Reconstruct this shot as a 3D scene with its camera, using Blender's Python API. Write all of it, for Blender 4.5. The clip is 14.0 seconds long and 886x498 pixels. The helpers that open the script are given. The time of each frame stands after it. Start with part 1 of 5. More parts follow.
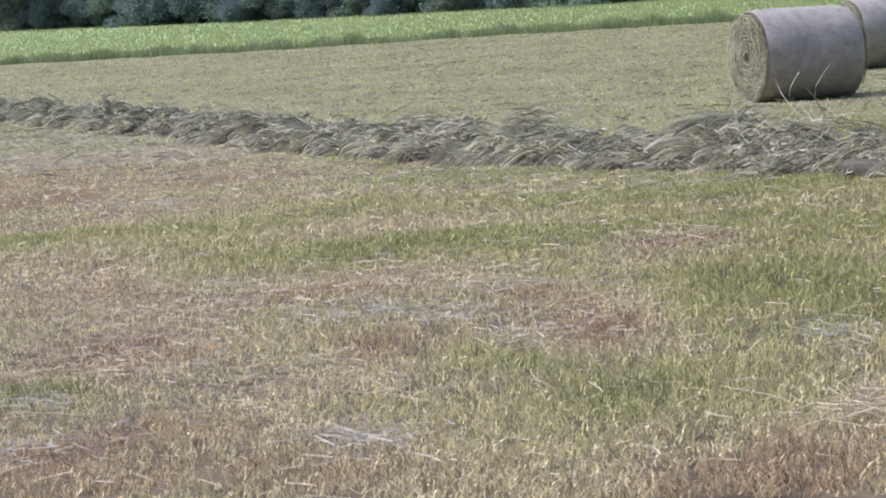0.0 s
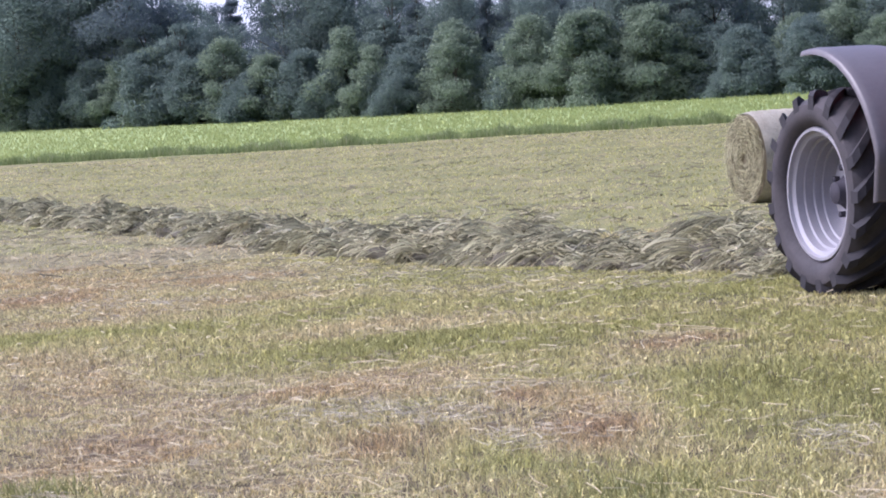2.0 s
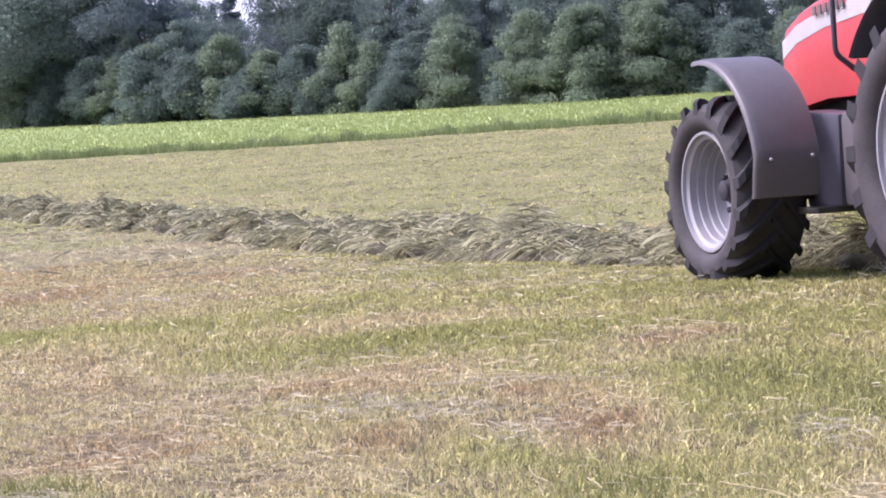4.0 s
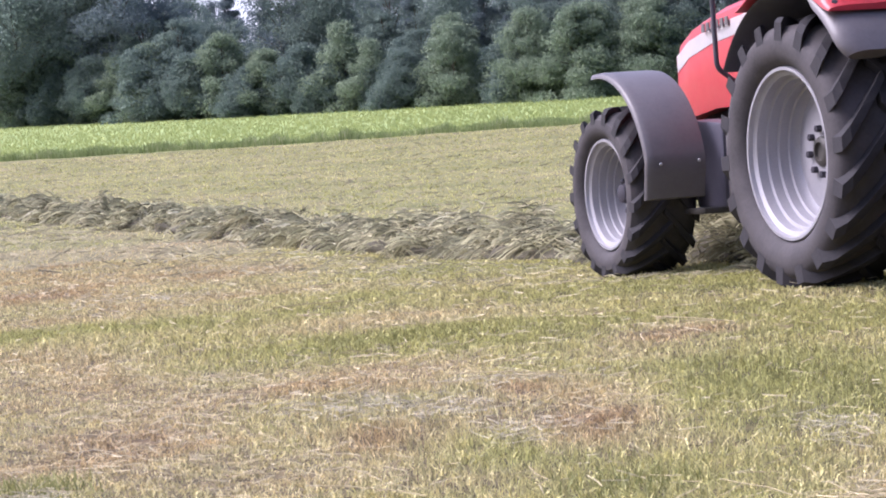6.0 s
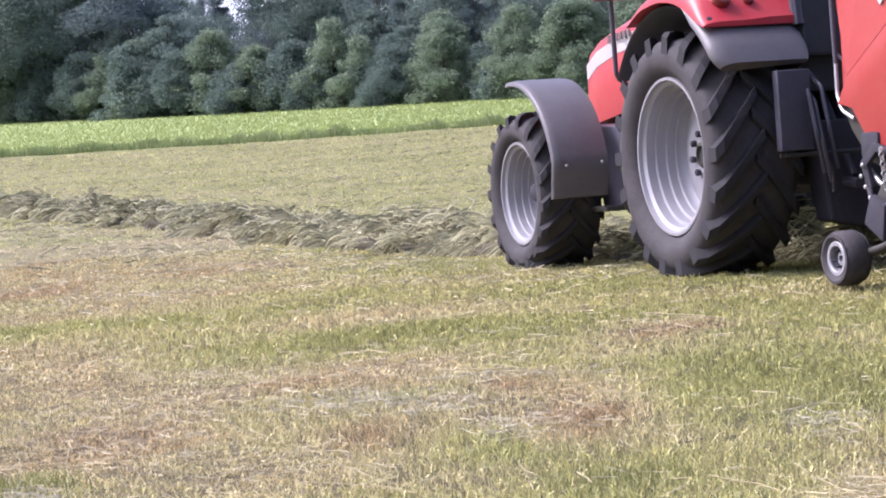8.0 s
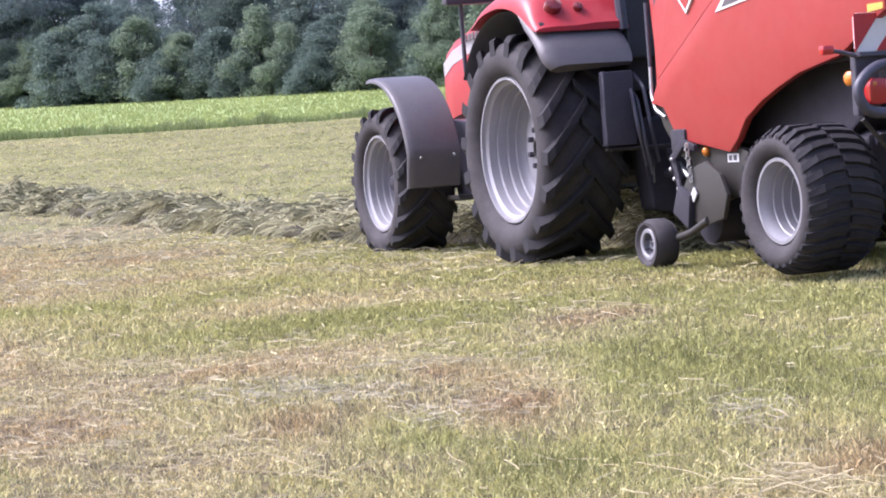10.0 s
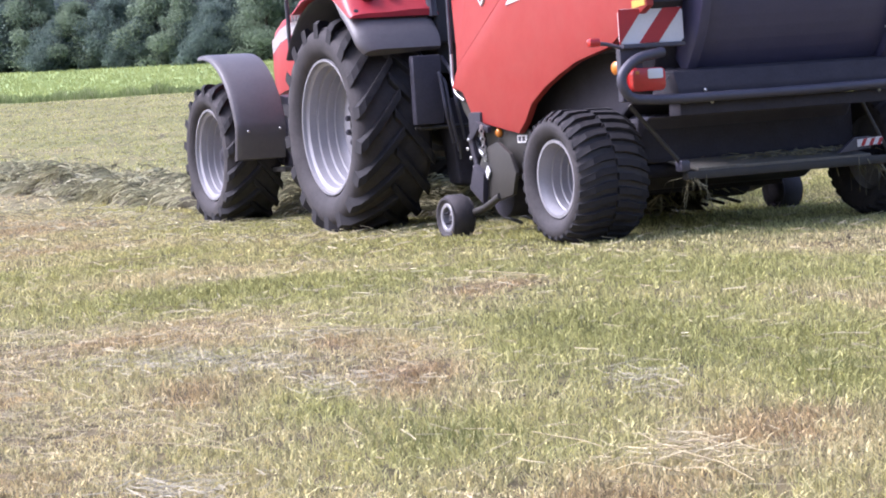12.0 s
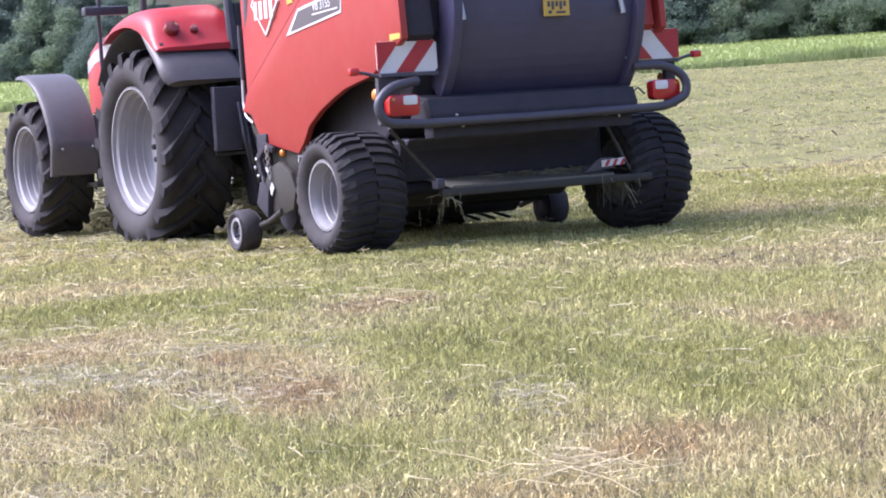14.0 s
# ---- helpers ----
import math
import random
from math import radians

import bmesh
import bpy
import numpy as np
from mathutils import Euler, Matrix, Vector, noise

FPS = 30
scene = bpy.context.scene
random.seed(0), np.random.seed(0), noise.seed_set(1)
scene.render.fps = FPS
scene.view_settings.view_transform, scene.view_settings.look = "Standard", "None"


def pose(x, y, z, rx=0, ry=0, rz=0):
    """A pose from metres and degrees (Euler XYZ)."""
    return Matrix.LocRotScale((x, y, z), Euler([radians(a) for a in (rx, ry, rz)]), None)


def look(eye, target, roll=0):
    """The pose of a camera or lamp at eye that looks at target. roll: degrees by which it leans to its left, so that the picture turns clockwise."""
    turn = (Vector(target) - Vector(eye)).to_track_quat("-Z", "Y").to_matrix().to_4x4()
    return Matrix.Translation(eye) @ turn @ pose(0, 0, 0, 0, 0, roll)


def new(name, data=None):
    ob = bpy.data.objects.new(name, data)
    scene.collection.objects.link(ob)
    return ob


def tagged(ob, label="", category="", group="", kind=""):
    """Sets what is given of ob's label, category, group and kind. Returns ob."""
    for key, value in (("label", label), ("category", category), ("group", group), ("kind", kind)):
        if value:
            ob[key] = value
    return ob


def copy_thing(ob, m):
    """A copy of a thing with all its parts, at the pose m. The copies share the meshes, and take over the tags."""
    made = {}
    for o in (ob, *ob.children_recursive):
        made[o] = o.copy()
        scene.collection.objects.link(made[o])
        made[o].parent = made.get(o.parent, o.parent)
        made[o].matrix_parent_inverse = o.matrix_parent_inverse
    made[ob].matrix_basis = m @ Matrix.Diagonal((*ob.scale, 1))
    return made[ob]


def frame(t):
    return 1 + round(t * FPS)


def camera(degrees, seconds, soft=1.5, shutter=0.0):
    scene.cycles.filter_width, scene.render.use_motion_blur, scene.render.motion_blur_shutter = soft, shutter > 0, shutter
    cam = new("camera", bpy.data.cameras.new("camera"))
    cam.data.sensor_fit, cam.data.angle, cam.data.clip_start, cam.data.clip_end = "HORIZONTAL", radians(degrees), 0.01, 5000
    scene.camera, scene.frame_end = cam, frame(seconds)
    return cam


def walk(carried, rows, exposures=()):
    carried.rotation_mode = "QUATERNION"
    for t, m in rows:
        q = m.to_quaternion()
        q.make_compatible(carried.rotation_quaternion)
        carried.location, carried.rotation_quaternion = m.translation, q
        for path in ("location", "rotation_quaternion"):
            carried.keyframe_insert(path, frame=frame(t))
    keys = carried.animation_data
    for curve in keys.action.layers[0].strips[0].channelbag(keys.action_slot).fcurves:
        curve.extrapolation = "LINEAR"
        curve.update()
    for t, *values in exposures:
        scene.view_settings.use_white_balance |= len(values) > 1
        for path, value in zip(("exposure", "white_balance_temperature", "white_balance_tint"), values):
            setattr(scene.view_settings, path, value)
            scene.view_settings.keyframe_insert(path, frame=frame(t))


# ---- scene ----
cam = camera(22.18, 14.0, soft=1.9)
EYE = Vector((0.0, 0.0, 0.813))


def aim(pan, tilt, roll):
    """Pose of the hand-held camera: degrees to the right, downwards, and of clockwise lean."""
    a, b = radians(pan), radians(tilt)
    way = Vector((math.sin(a) * math.cos(b), math.cos(a) * math.cos(b), -math.sin(b)))
    return look(EYE, EYE + way, -roll)


AIMS = [
    (0.0, -0.233, 4.419, 3.78), (0.1, -0.211, 3.846, 3.76), (0.2, -0.189, 3.674, 3.75), (0.3, -0.168, 2.830, 3.74), (0.4, -0.146, 2.820, 3.73),
    (0.5, -0.124, 3.075, 3.72), (0.6, -0.127, 3.216, 3.72), (0.7, -0.130, 3.273, 3.72), (0.8, -0.134, 3.330, 3.71), (0.9, -0.137, 3.445, 3.71),
    (1.0, -0.140, 3.760, 3.71), (1.1, -0.160, 4.018, 3.71), (1.2, -0.180, 4.362, 3.70), (1.3, -0.138, 3.450, 3.73), (1.4, -0.095, 3.250, 3.77),
    (1.5, -0.053, 2.477, 3.80), (1.6, -0.043, 2.250, 3.78), (1.7, -0.034, 2.250, 3.77), (1.8, -0.024, 2.150, 3.76), (1.9, -0.015, 2.200, 3.75),
    (2.0, -0.005, 1.883, 3.74), (2.1, 0.006, 1.980, 3.74), (2.2, 0.017, 1.950, 3.75), (2.3, 0.028, 1.440, 3.75), (2.4, 0.039, 2.020, 3.76),
    (2.5, 0.050, 1.299, 3.76), (2.6, 0.035, 0.870, 3.74), (2.7, 0.020, 1.560, 3.72), (2.8, 0.006, 1.830, 3.70), (2.9, -0.009, 1.900, 3.67),
    (3.0, -0.024, 2.418, 3.65), (3.1, -0.014, 2.250, 3.71), (3.2, -0.004, 1.996, 3.77), (5.3, -0.003, 2.049, 4.03), (5.5, -0.004, 2.114, 4.04),
    (6.0, 0.008, 2.049, 4.10), (6.5, 0.010, 2.026, 4.10), (7.0, 0.033, 2.007, 4.13), (9.3, 1.257, 2.386, 4.08), (9.5, 1.495, 2.369, 4.10),
    (10.0, 2.074, 2.587, 4.10), (10.5, 2.888, 2.890, 4.08), (11.0, 3.333, 2.806, 4.06), (11.5, 3.795, 2.795, 4.04), (12.0, 4.642, 3.520, 3.99),
    (12.5, 5.251, 3.382, 4.05), (13.0, 5.671, 3.369, 3.97), (13.5, 6.311, 3.539, 3.96), (13.9, 7.209, 3.300, 3.90), (14.0, 7.523, 3.293, 3.78)]
EXPOSURES = [(0.0, 0.48, 5210, 26), (1.2, 0.58, 5240, 27), (2.0, 0.70, 5380, 29), (3.0, 0.90, 5540, 31), (5.5, 0.94, 5640, 28), (10.0, 1.04, 5560, 25), (14.0, 1.09, 5430, 24)]
walk(cam, [(t, aim(p, d, r)) for t, p, d, r in AIMS], EXPOSURES)

# ---- light: bright overcast sky, soft high sun ----
world = bpy.data.worlds.new("sky")
scene.world = world
world.use_nodes = True
wn = world.node_tree.nodes
sky = wn.new("ShaderNodeTexSky")
sky.sky_type = "NISHITA"
sky.sun_disc = False
sky.sun_elevation = radians(52)
sky.sun_rotation = radians(-82)
sky.air_density, sky.dust_density, sky.ozone_density = 1.0, 6.0, 1.0
wn["Background"].inputs["Strength"].default_value = 0.15
world.node_tree.links.new(sky.outputs["Color"], wn["Background"].inputs["Color"])
sun = new("sun", bpy.data.lights.new("sun", "SUN"))
sun.data.energy = 2.0
sun.data.angle = radians(30)
sun.data.color = (1.0, 0.97, 0.93)
sun.matrix_world = look((-45, 14, 58), (0, 8, 0))


# ---- materials ----
def node(m, kind, **values):
    n = m.node_tree.nodes.new("ShaderNode" + kind)
    for k, v in values.items():
        n.inputs[k].default_value = v
    return n


def material(name, colour, rough=0.6, metal=0.0, spread=0.15, scale=8.0, bump=0.0, bump_scale=60.0, coat=0.0, dust=0.0,
             dust_colour=(0.30, 0.26, 0.19), dust_scale=5.0, coords="Object"):
    """Base colour with two scales of variation, optional dust and fine relief."""
    m = bpy.data.materials.new(name)
    m.use_nodes = True
    nt = m.node_tree
    b = nt.nodes["Principled BSDF"]
    b.inputs["Roughness"].default_value, b.inputs["Metallic"].default_value = rough, metal
    b.inputs["Coat Weight"].default_value, b.inputs["Coat Roughness"].default_value = coat, 0.22
    tc = node(m, "TexCoord")
    n1, n2 = node(m, "TexNoise", Scale=scale, Detail=5.0), node(m, "TexNoise", Scale=scale * 9, Detail=3.0)
    nt.links.new(tc.outputs[coords], n1.inputs["Vector"])
    nt.links.new(tc.outputs[coords], n2.inputs["Vector"])
    add = nt.nodes.new("ShaderNodeMath")
    add.operation = "ADD"
    nt.links.new(n1.outputs["Fac"], add.inputs[0])
    nt.links.new(n2.outputs["Fac"], add.inputs[1])
    ramp = nt.nodes.new("ShaderNodeMapRange")
    ramp.inputs["From Min"].default_value, ramp.inputs["From Max"].default_value = 0.6, 1.4
    ramp.inputs["To Min"].default_value, ramp.inputs["To Max"].default_value = 1 - spread, 1 + spread
    nt.links.new(add.outputs[0], ramp.inputs["Value"])
    mul = nt.nodes.new("ShaderNodeVectorMath")
    mul.operation = "SCALE"
    mul.inputs[0].default_value = colour
    nt.links.new(ramp.outputs[0], mul.inputs["Scale"])
    out = mul.outputs[0]
    if dust:
        n3 = node(m, "TexNoise", Scale=dust_scale, Detail=8.0, Roughness=0.7)
        nt.links.new(tc.outputs[coords], n3.inputs["Vector"])
        r3 = nt.nodes.new("ShaderNodeMapRange")
        r3.inputs["From Min"].default_value, r3.inputs["From Max"].default_value = 0.35, 0.75
        r3.inputs["To Max"].default_value = dust
        nt.links.new(n3.outputs["Fac"], r3.inputs["Value"])
        mix = nt.nodes.new("ShaderNodeMix")
        mix.data_type = "RGBA"
        nt.links.new(r3.outputs[0], mix.inputs["Factor"])
        nt.links.new(out, mix.inputs["A"])
        mix.inputs["B"].default_value = (*dust_colour, 1)
        out = mix.outputs["Result"]
    nt.links.new(out, b.inputs["Base Color"])
    if bump:
        n4 = node(m, "TexNoise", Scale=bump_scale, Detail=4.0)
        nt.links.new(tc.outputs[coords], n4.inputs["Vector"])
        bp = node(m, "Bump", Strength=bump, Distance=0.01)
        nt.links.new(n4.outputs["Fac"], bp.inputs["Height"])
        nt.links.new(bp.outputs[0], b.inputs["Normal"])
    return m


def stalk_material(name, stops, patch=0.0, stretch=(0.8, 0.8, 0.8), rough=0.7, translucent=0.25, seed=0.0, own=None, lift=None, shade=0.0, toned=False):
    """Plant fibres: colour from a per-blade random value, pushed by a patchy noise over the ground."""
    m = bpy.data.materials.new(name)
    m.use_nodes = True
    nt = m.node_tree
    b = nt.nodes["Principled BSDF"]
    b.inputs["Roughness"].default_value = rough
    b.inputs["Specular IOR Level"].default_value = 0.25
    geo = node(m, "NewGeometry")
    tc = node(m, "TexCoord")
    mp = node(m, "Mapping")
    mp.inputs["Scale"].default_value = stretch
    mp.inputs["Location"].default_value = (seed, seed * 0.7, 0)
    nt.links.new(tc.outputs["Object"], mp.inputs["Vector"])
    n1 = node(m, "TexNoise", Scale=1.0, Detail=5.0, Roughness=0.65)
    nt.links.new(mp.outputs[0], n1.inputs["Vector"])
    r = nt.nodes.new("ShaderNodeMapRange")
    r.inputs["From Min"].default_value, r.inputs["From Max"].default_value = 0.3, 0.7
    r.inputs["To Min"].default_value, r.inputs["To Max"].default_value = -patch, patch
    nt.links.new(n1.outputs["Fac"], r.inputs["Value"])
    a = nt.nodes.new("ShaderNodeMath")
    a.operation = "MULTIPLY_ADD"
    nt.links.new(geo.outputs["Random Per Island"], a.inputs[0])
    a.inputs[1].default_value = 1 - patch * 0.6 if own is None else own
    a2 = nt.nodes.new("ShaderNodeMath")
    nt.links.new(r.outputs[0], a2.inputs[0])
    a2.inputs[1].default_value = patch * 0.3 if lift is None else lift
    nt.links.new(a2.outputs[0], a.inputs[2])
    if toned:
        # the field's own map of dry and green patches, with a little spread from blade to blade
        at = node(m, "Attribute")
        at.attribute_name = "tone"
        nt.links.new(at.outputs["Fac"], a.inputs[2])
    cr = nt.nodes.new("ShaderNodeValToRGB")
    cr.color_ramp.elements[0].position, cr.color_ramp.elements[0].color = stops[0][0], (*stops[0][1], 1)
    cr.color_ramp.elements[1].position, cr.color_ramp.elements[1].color = stops[-1][0], (*stops[-1][1], 1)
    for at, c in stops[1:-1]:
        cr.color_ramp.elements.new(at).color = (*c, 1)
    nt.links.new(a.outputs[0], cr.inputs["Fac"])
    out = cr.outputs[0]
    if shade:
        # each blade a little lighter or darker than its neighbour
        mul = nt.nodes.new("ShaderNodeMath")
        mul.operation = "MULTIPLY"
        mul.inputs[1].default_value = 13.7
        nt.links.new(geo.outputs["Random Per Island"], mul.inputs[0])
        fr = nt.nodes.new("ShaderNodeMath")
        fr.operation = "FRACT"
        nt.links.new(mul.outputs[0], fr.inputs[0])
        rg = nt.nodes.new("ShaderNodeMapRange")
        rg.inputs["To Min"].default_value, rg.inputs["To Max"].default_value = 1 - shade * 1.15, 1 + shade * 0.7
        nt.links.new(fr.outputs[0], rg.inputs["Value"])
        sc = nt.nodes.new("ShaderNodeVectorMath")
        sc.operation = "SCALE"
        nt.links.new(out, sc.inputs[0])
        nt.links.new(rg.outputs[0], sc.inputs["Scale"])
        out = sc.outputs[0]
    nt.links.new(out, b.inputs["Base Color"])
    if translucent:
        t = node(m, "BsdfTranslucent")
        nt.links.new(out, t.inputs["Color"])
        mx = node(m, "MixShader", Fac=translucent)
        nt.links.new(b.outputs[0], mx.inputs[1])
        nt.links.new(t.outputs[0], mx.inputs[2])
        nt.links.new(mx.outputs[0], nt.nodes["Material Output"].inputs["Surface"])
    return m


M_RED = material("red_paint", (0.42, 0.023, 0.034), 0.46, spread=0.07, scale=2.0, coat=0.2, dust=0.09, dust_colour=(0.55, 0.3, 0.22))
M_RED_PANEL = material("orange_red_panel", (0.355, 0.036, 0.030), 0.55, spread=0.05, scale=1.5, coat=0.1, dust=0.07, dust_colour=(0.6, 0.3, 0.22))
M_WHITE = material("white_paint", (0.75, 0.74, 0.74), 0.45, spread=0.06)
M_PLASTIC = material("grey_plastic", (0.110, 0.100, 0.105), 0.44, spread=0.12, scale=4, bump=0.08, bump_scale=150, dust=0.15, dust_colour=(0.2, 0.19, 0.2))
M_BLACK = material("black_paint", (0.064, 0.061, 0.082), 0.4, spread=0.2, dust=0.10, dust_colour=(0.2, 0.19, 0.2))
# black paint lifted and blued; the sky's reflection is put into the colour
M_TAILGATE = material("skylit_tailgate_paint", (0.072, 0.069, 0.125), 0.36, spread=0.12, dust=0.06, dust_colour=(0.2, 0.19, 0.22))
M_DARK = material("dark_metal", (0.034, 0.031, 0.042), 0.8, 0.0, spread=0.3, dust=0.05, dust_colour=(0.09, 0.085, 0.09))
M_CHASSIS = material("grey_chassis_paint", (0.036, 0.033, 0.029), 0.55, spread=0.18, dust=0.14, dust_colour=(0.14, 0.125, 0.105))
M_RUBBER = material("tyre_rubber", (0.040, 0.036, 0.039), 0.82, spread=0.25, scale=6, bump=0.2, bump_scale=40, dust=0.32, dust_colour=(0.115, 0.102, 0.102), dust_scale=3)
# darker copy of the tyre rubber: the tread's shade is in its colour
M_TREAD = material("shaded_tread_rubber", (0.019, 0.0175, 0.021), 0.85, spread=0.3, scale=6, bump=0.2, bump_scale=40, dust=0.18, dust_colour=(0.055, 0.051, 0.054), dust_scale=4)
M_RIM = material("silver_rim", (0.31, 0.305, 0.33), 0.5, 0.25, spread=0.08, dust=0.15, dust_colour=(0.35, 0.32, 0.3))
M_STEEL = material("bright_steel", (0.5, 0.5, 0.5), 0.42, 0.8, spread=0.15)
M_RAMP = material("dusty_ramp_steel", (0.125, 0.118, 0.10), 0.7, spread=0.25, scale=6, dust=0.4, dust_colour=(0.26, 0.235, 0.17))
M_LAMP_RED = material("red_lens", (0.5, 0.02, 0.02), 0.15, spread=0.1, coat=0.6)
M_LAMP_DARK = material("dark_red_lens", (0.16, 0.02, 0.02), 0.2, spread=0.1, coat=0.5)
M_LAMP_CLEAR = material("clear_lens", (0.8, 0.8, 0.8), 0.15, spread=0.05, coat=0.6)
M_AMBER = material("amber_lens", (0.75, 0.25, 0.03), 0.2, spread=0.1, coat=0.5)
M_BOARD_RED = material("board_red", (0.42, 0.03, 0.035), 0.4, spread=0.08)
M_YELLOW = material("yellow_sticker", (0.62, 0.42, 0.08), 0.5, spread=0.08)
M_BARK = material("bark", (0.09, 0.075, 0.06), 0.9, spread=0.4, bump=0.6, bump_scale=12)
M_SEAT = material("cab_trim", (0.04, 0.04, 0.045), 0.7, spread=0.2)


def glass_material():
    m = bpy.data.materials.new("tinted_glass")
    m.use_nodes = True
    b = m.node_tree.nodes["Principled BSDF"]
    b.inputs["Base Color"].default_value = (0.75, 0.82, 0.82, 1)
    b.inputs["Roughness"].default_value, b.inputs["Transmission Weight"].default_value = 0.03, 1.0
    b.inputs["IOR"].default_value = 1.45
    return m


M_GLASS = glass_material()

STUBBLE = [(0.0, (0.56, 0.40, 0.225)), (0.18, (0.635, 0.50, 0.265)), (0.36, (0.735, 0.65, 0.35)), (0.52, (0.665, 0.62, 0.28)),
           (0.66, (0.565, 0.545, 0.215)), (0.82, (0.48, 0.465, 0.17)), (1.0, (0.385, 0.385, 0.14))]
M_STUBBLE = stalk_material("stubble", STUBBLE, own=0.13, shade=0.52, toned=True, translucent=0.2)
M_FAR_STUBBLE = stalk_material("far_stubble", STUBBLE, own=0.16, shade=0.34, toned=True)
M_STRAW = stalk_material("dry_straw", [(0.0, (0.30, 0.24, 0.135)), (0.5, (0.47, 0.40, 0.235)), (1.0, (0.62, 0.55, 0.36))], 0.0)
M_GREY_STRAW = stalk_material("weathered_straw", [(0.0, (0.29, 0.255, 0.17)), (0.5, (0.45, 0.41, 0.285)), (1.0, (0.62, 0.57, 0.42))], 0.0, shade=0.2)
M_GREEN_TUFT = stalk_material("green_tuft", [(0.0, (0.21, 0.215, 0.075)), (0.6, (0.34, 0.345, 0.125)), (1.0, (0.47, 0.44, 0.20))], 0.0, shade=0.25)
M_HAY = stalk_material("windrow_hay", [(0.0, (0.145, 0.135, 0.078)), (0.3, (0.31, 0.29, 0.172)), (0.6, (0.465, 0.435, 0.262)), (0.85, (0.49, 0.475, 0.28)), (1.0, (0.72, 0.675, 0.47))], 0.12, (2, 2, 2), shade=0.34)
# darker inner hay, with the shade between the stalks added to its colour
M_HAY_CORE = material("shaded_matted_hay", (0.095, 0.085, 0.052), 0.9, spread=0.5, scale=14, bump=0.8, bump_scale=60)
M_FLECK = stalk_material("dark_hay_fleck", [(0.0, (0.09, 0.08, 0.045)), (0.5, (0.19, 0.17, 0.10)), (1.0, (0.38, 0.34, 0.21))], 0.0)
M_REMNANT = stalk_material("hay_remnant", [(0.0, (0.14, 0.125, 0.07)), (0.5, (0.28, 0.255, 0.145)), (1.0, (0.46, 0.42, 0.26))], 0.0)
M_FRINGE = stalk_material("fringe_grass", [(0.0, (0.15, 0.19, 0.07)), (0.4, (0.22, 0.275, 0.10)), (0.8, (0.29, 0.335, 0.14)), (1.0, (0.38, 0.37, 0.22))], 0.25, (0.5, 0.5, 0.1), translucent=0.3)
M_MEADOW = stalk_material("meadow_grass", [(0.0, (0.25, 0.285, 0.10)), (0.4, (0.325, 0.37, 0.135)), (0.8, (0.375, 0.41, 0.16)), (1.0, (0.44, 0.43, 0.21))], 0.2, (0.1, 0.25, 0.1), translucent=0.5, own=0.22, lift=0.38)
# leaf greens paled and blued: the distant haze is put into their colours
M_HAZED_LEAVES = [stalk_material("leaves", [(0.0, (0.125, 0.169, 0.164)), (0.5, (0.171, 0.226, 0.193)), (1.0, (0.223, 0.279, 0.220))], 0.15, (0.4, 0.4, 0.4), 0.85, 0.62, own=0.30, lift=0.40),
            stalk_material("hazed_leaves_light", [(0.0, (0.151, 0.196, 0.158)), (0.5, (0.221, 0.282, 0.194)), (1.0, (0.302, 0.358, 0.240))], 0.15, (0.4, 0.4, 0.4), 0.85, 0.62, own=0.30, lift=0.40),
            stalk_material("hazed_leaves_dark", [(0.0, (0.116, 0.152, 0.169)), (0.5, (0.153, 0.194, 0.202)), (1.0, (0.191, 0.235, 0.231))], 0.15, (0.4, 0.4, 0.4), 0.85, 0.62, own=0.30, lift=0.40)]


# ---- terrain ----
KNOTS_R = [0, 20, 26, 32, 40, 60, 80, 110, 150, 200, 400, 1000, 4000]
KNOTS_Z = [0, 0, 0.08, 0.27, 0.42, 1.15, 2.08, 3.3, 5.1, 8.0, 22, 40, 60]


def rise(r):
    """Smooth height of the turf's top at distance r."""
    z = 0
    for d in (-0.12, -0.06, 0, 0.06, 0.12):
        z = z + np.interp(np.asarray(r) * (1 + d), KNOTS_R, KNOTS_Z) / 5
    return z


def turf(x, y):
    """Height of the soil under the stubble."""
    x, y = np.asarray(x, float), np.asarray(y, float)
    r = np.hypot(x, y)
    lumps = 0.016 * np.sin(1.7 * x + 0.6 * y) * np.sin(1.3 * y - 0.4 * x) + 0.008 * np.sin(4.1 * x + 1.0) * np.sin(3.3 * y)
    return rise(r) * np.where(y < 0, 0.5, 1) - 0.037 + lumps


def meadow_edge(x):
    """Distance y at which the uncut meadow begins."""
    return 80.5 - 0.30 * x * (0.25 + 0.75 * (np.asarray(x) > 0)) + 0.5 * np.sin(np.asarray(x) * 0.35)


# patches of the field: x, y and half-widths across and along
RED_PATCHES = [(-0.46, 9.19, 0.25, 0.57), (0.16, 8.15, 0.12, 0.28), (-0.19, 7.20, 0.22, 0.44), (0.47, 7.27, 0.22, 0.73), (1.32, 5.40, 0.17, 0.42),
               (2.32, 8.17, 0.11, 0.77), (0.66, 4.54, 0.19, 0.29), (-1.02, 5.35, 0.15, 0.27), (-0.88, 7.33, 0.30, 0.58), (1.03, 10.64, 0.21, 0.35)]
STRAW_PATCHES = [(-1.81, 10.39, 0.37, 0.85), (-1.00, 8.66, 0.33, 0.81), (-1.11, 7.08, 0.41, 0.86), (-0.54, 6.37, 0.26, 0.62), (0.01, 9.47, 0.36, 0.33),
                 (-0.52, 9.26, 0.46, 0.52), (0.42, 7.62, 0.23, 0.36), (-1.56, 9.53, 0.34, 0.71)]
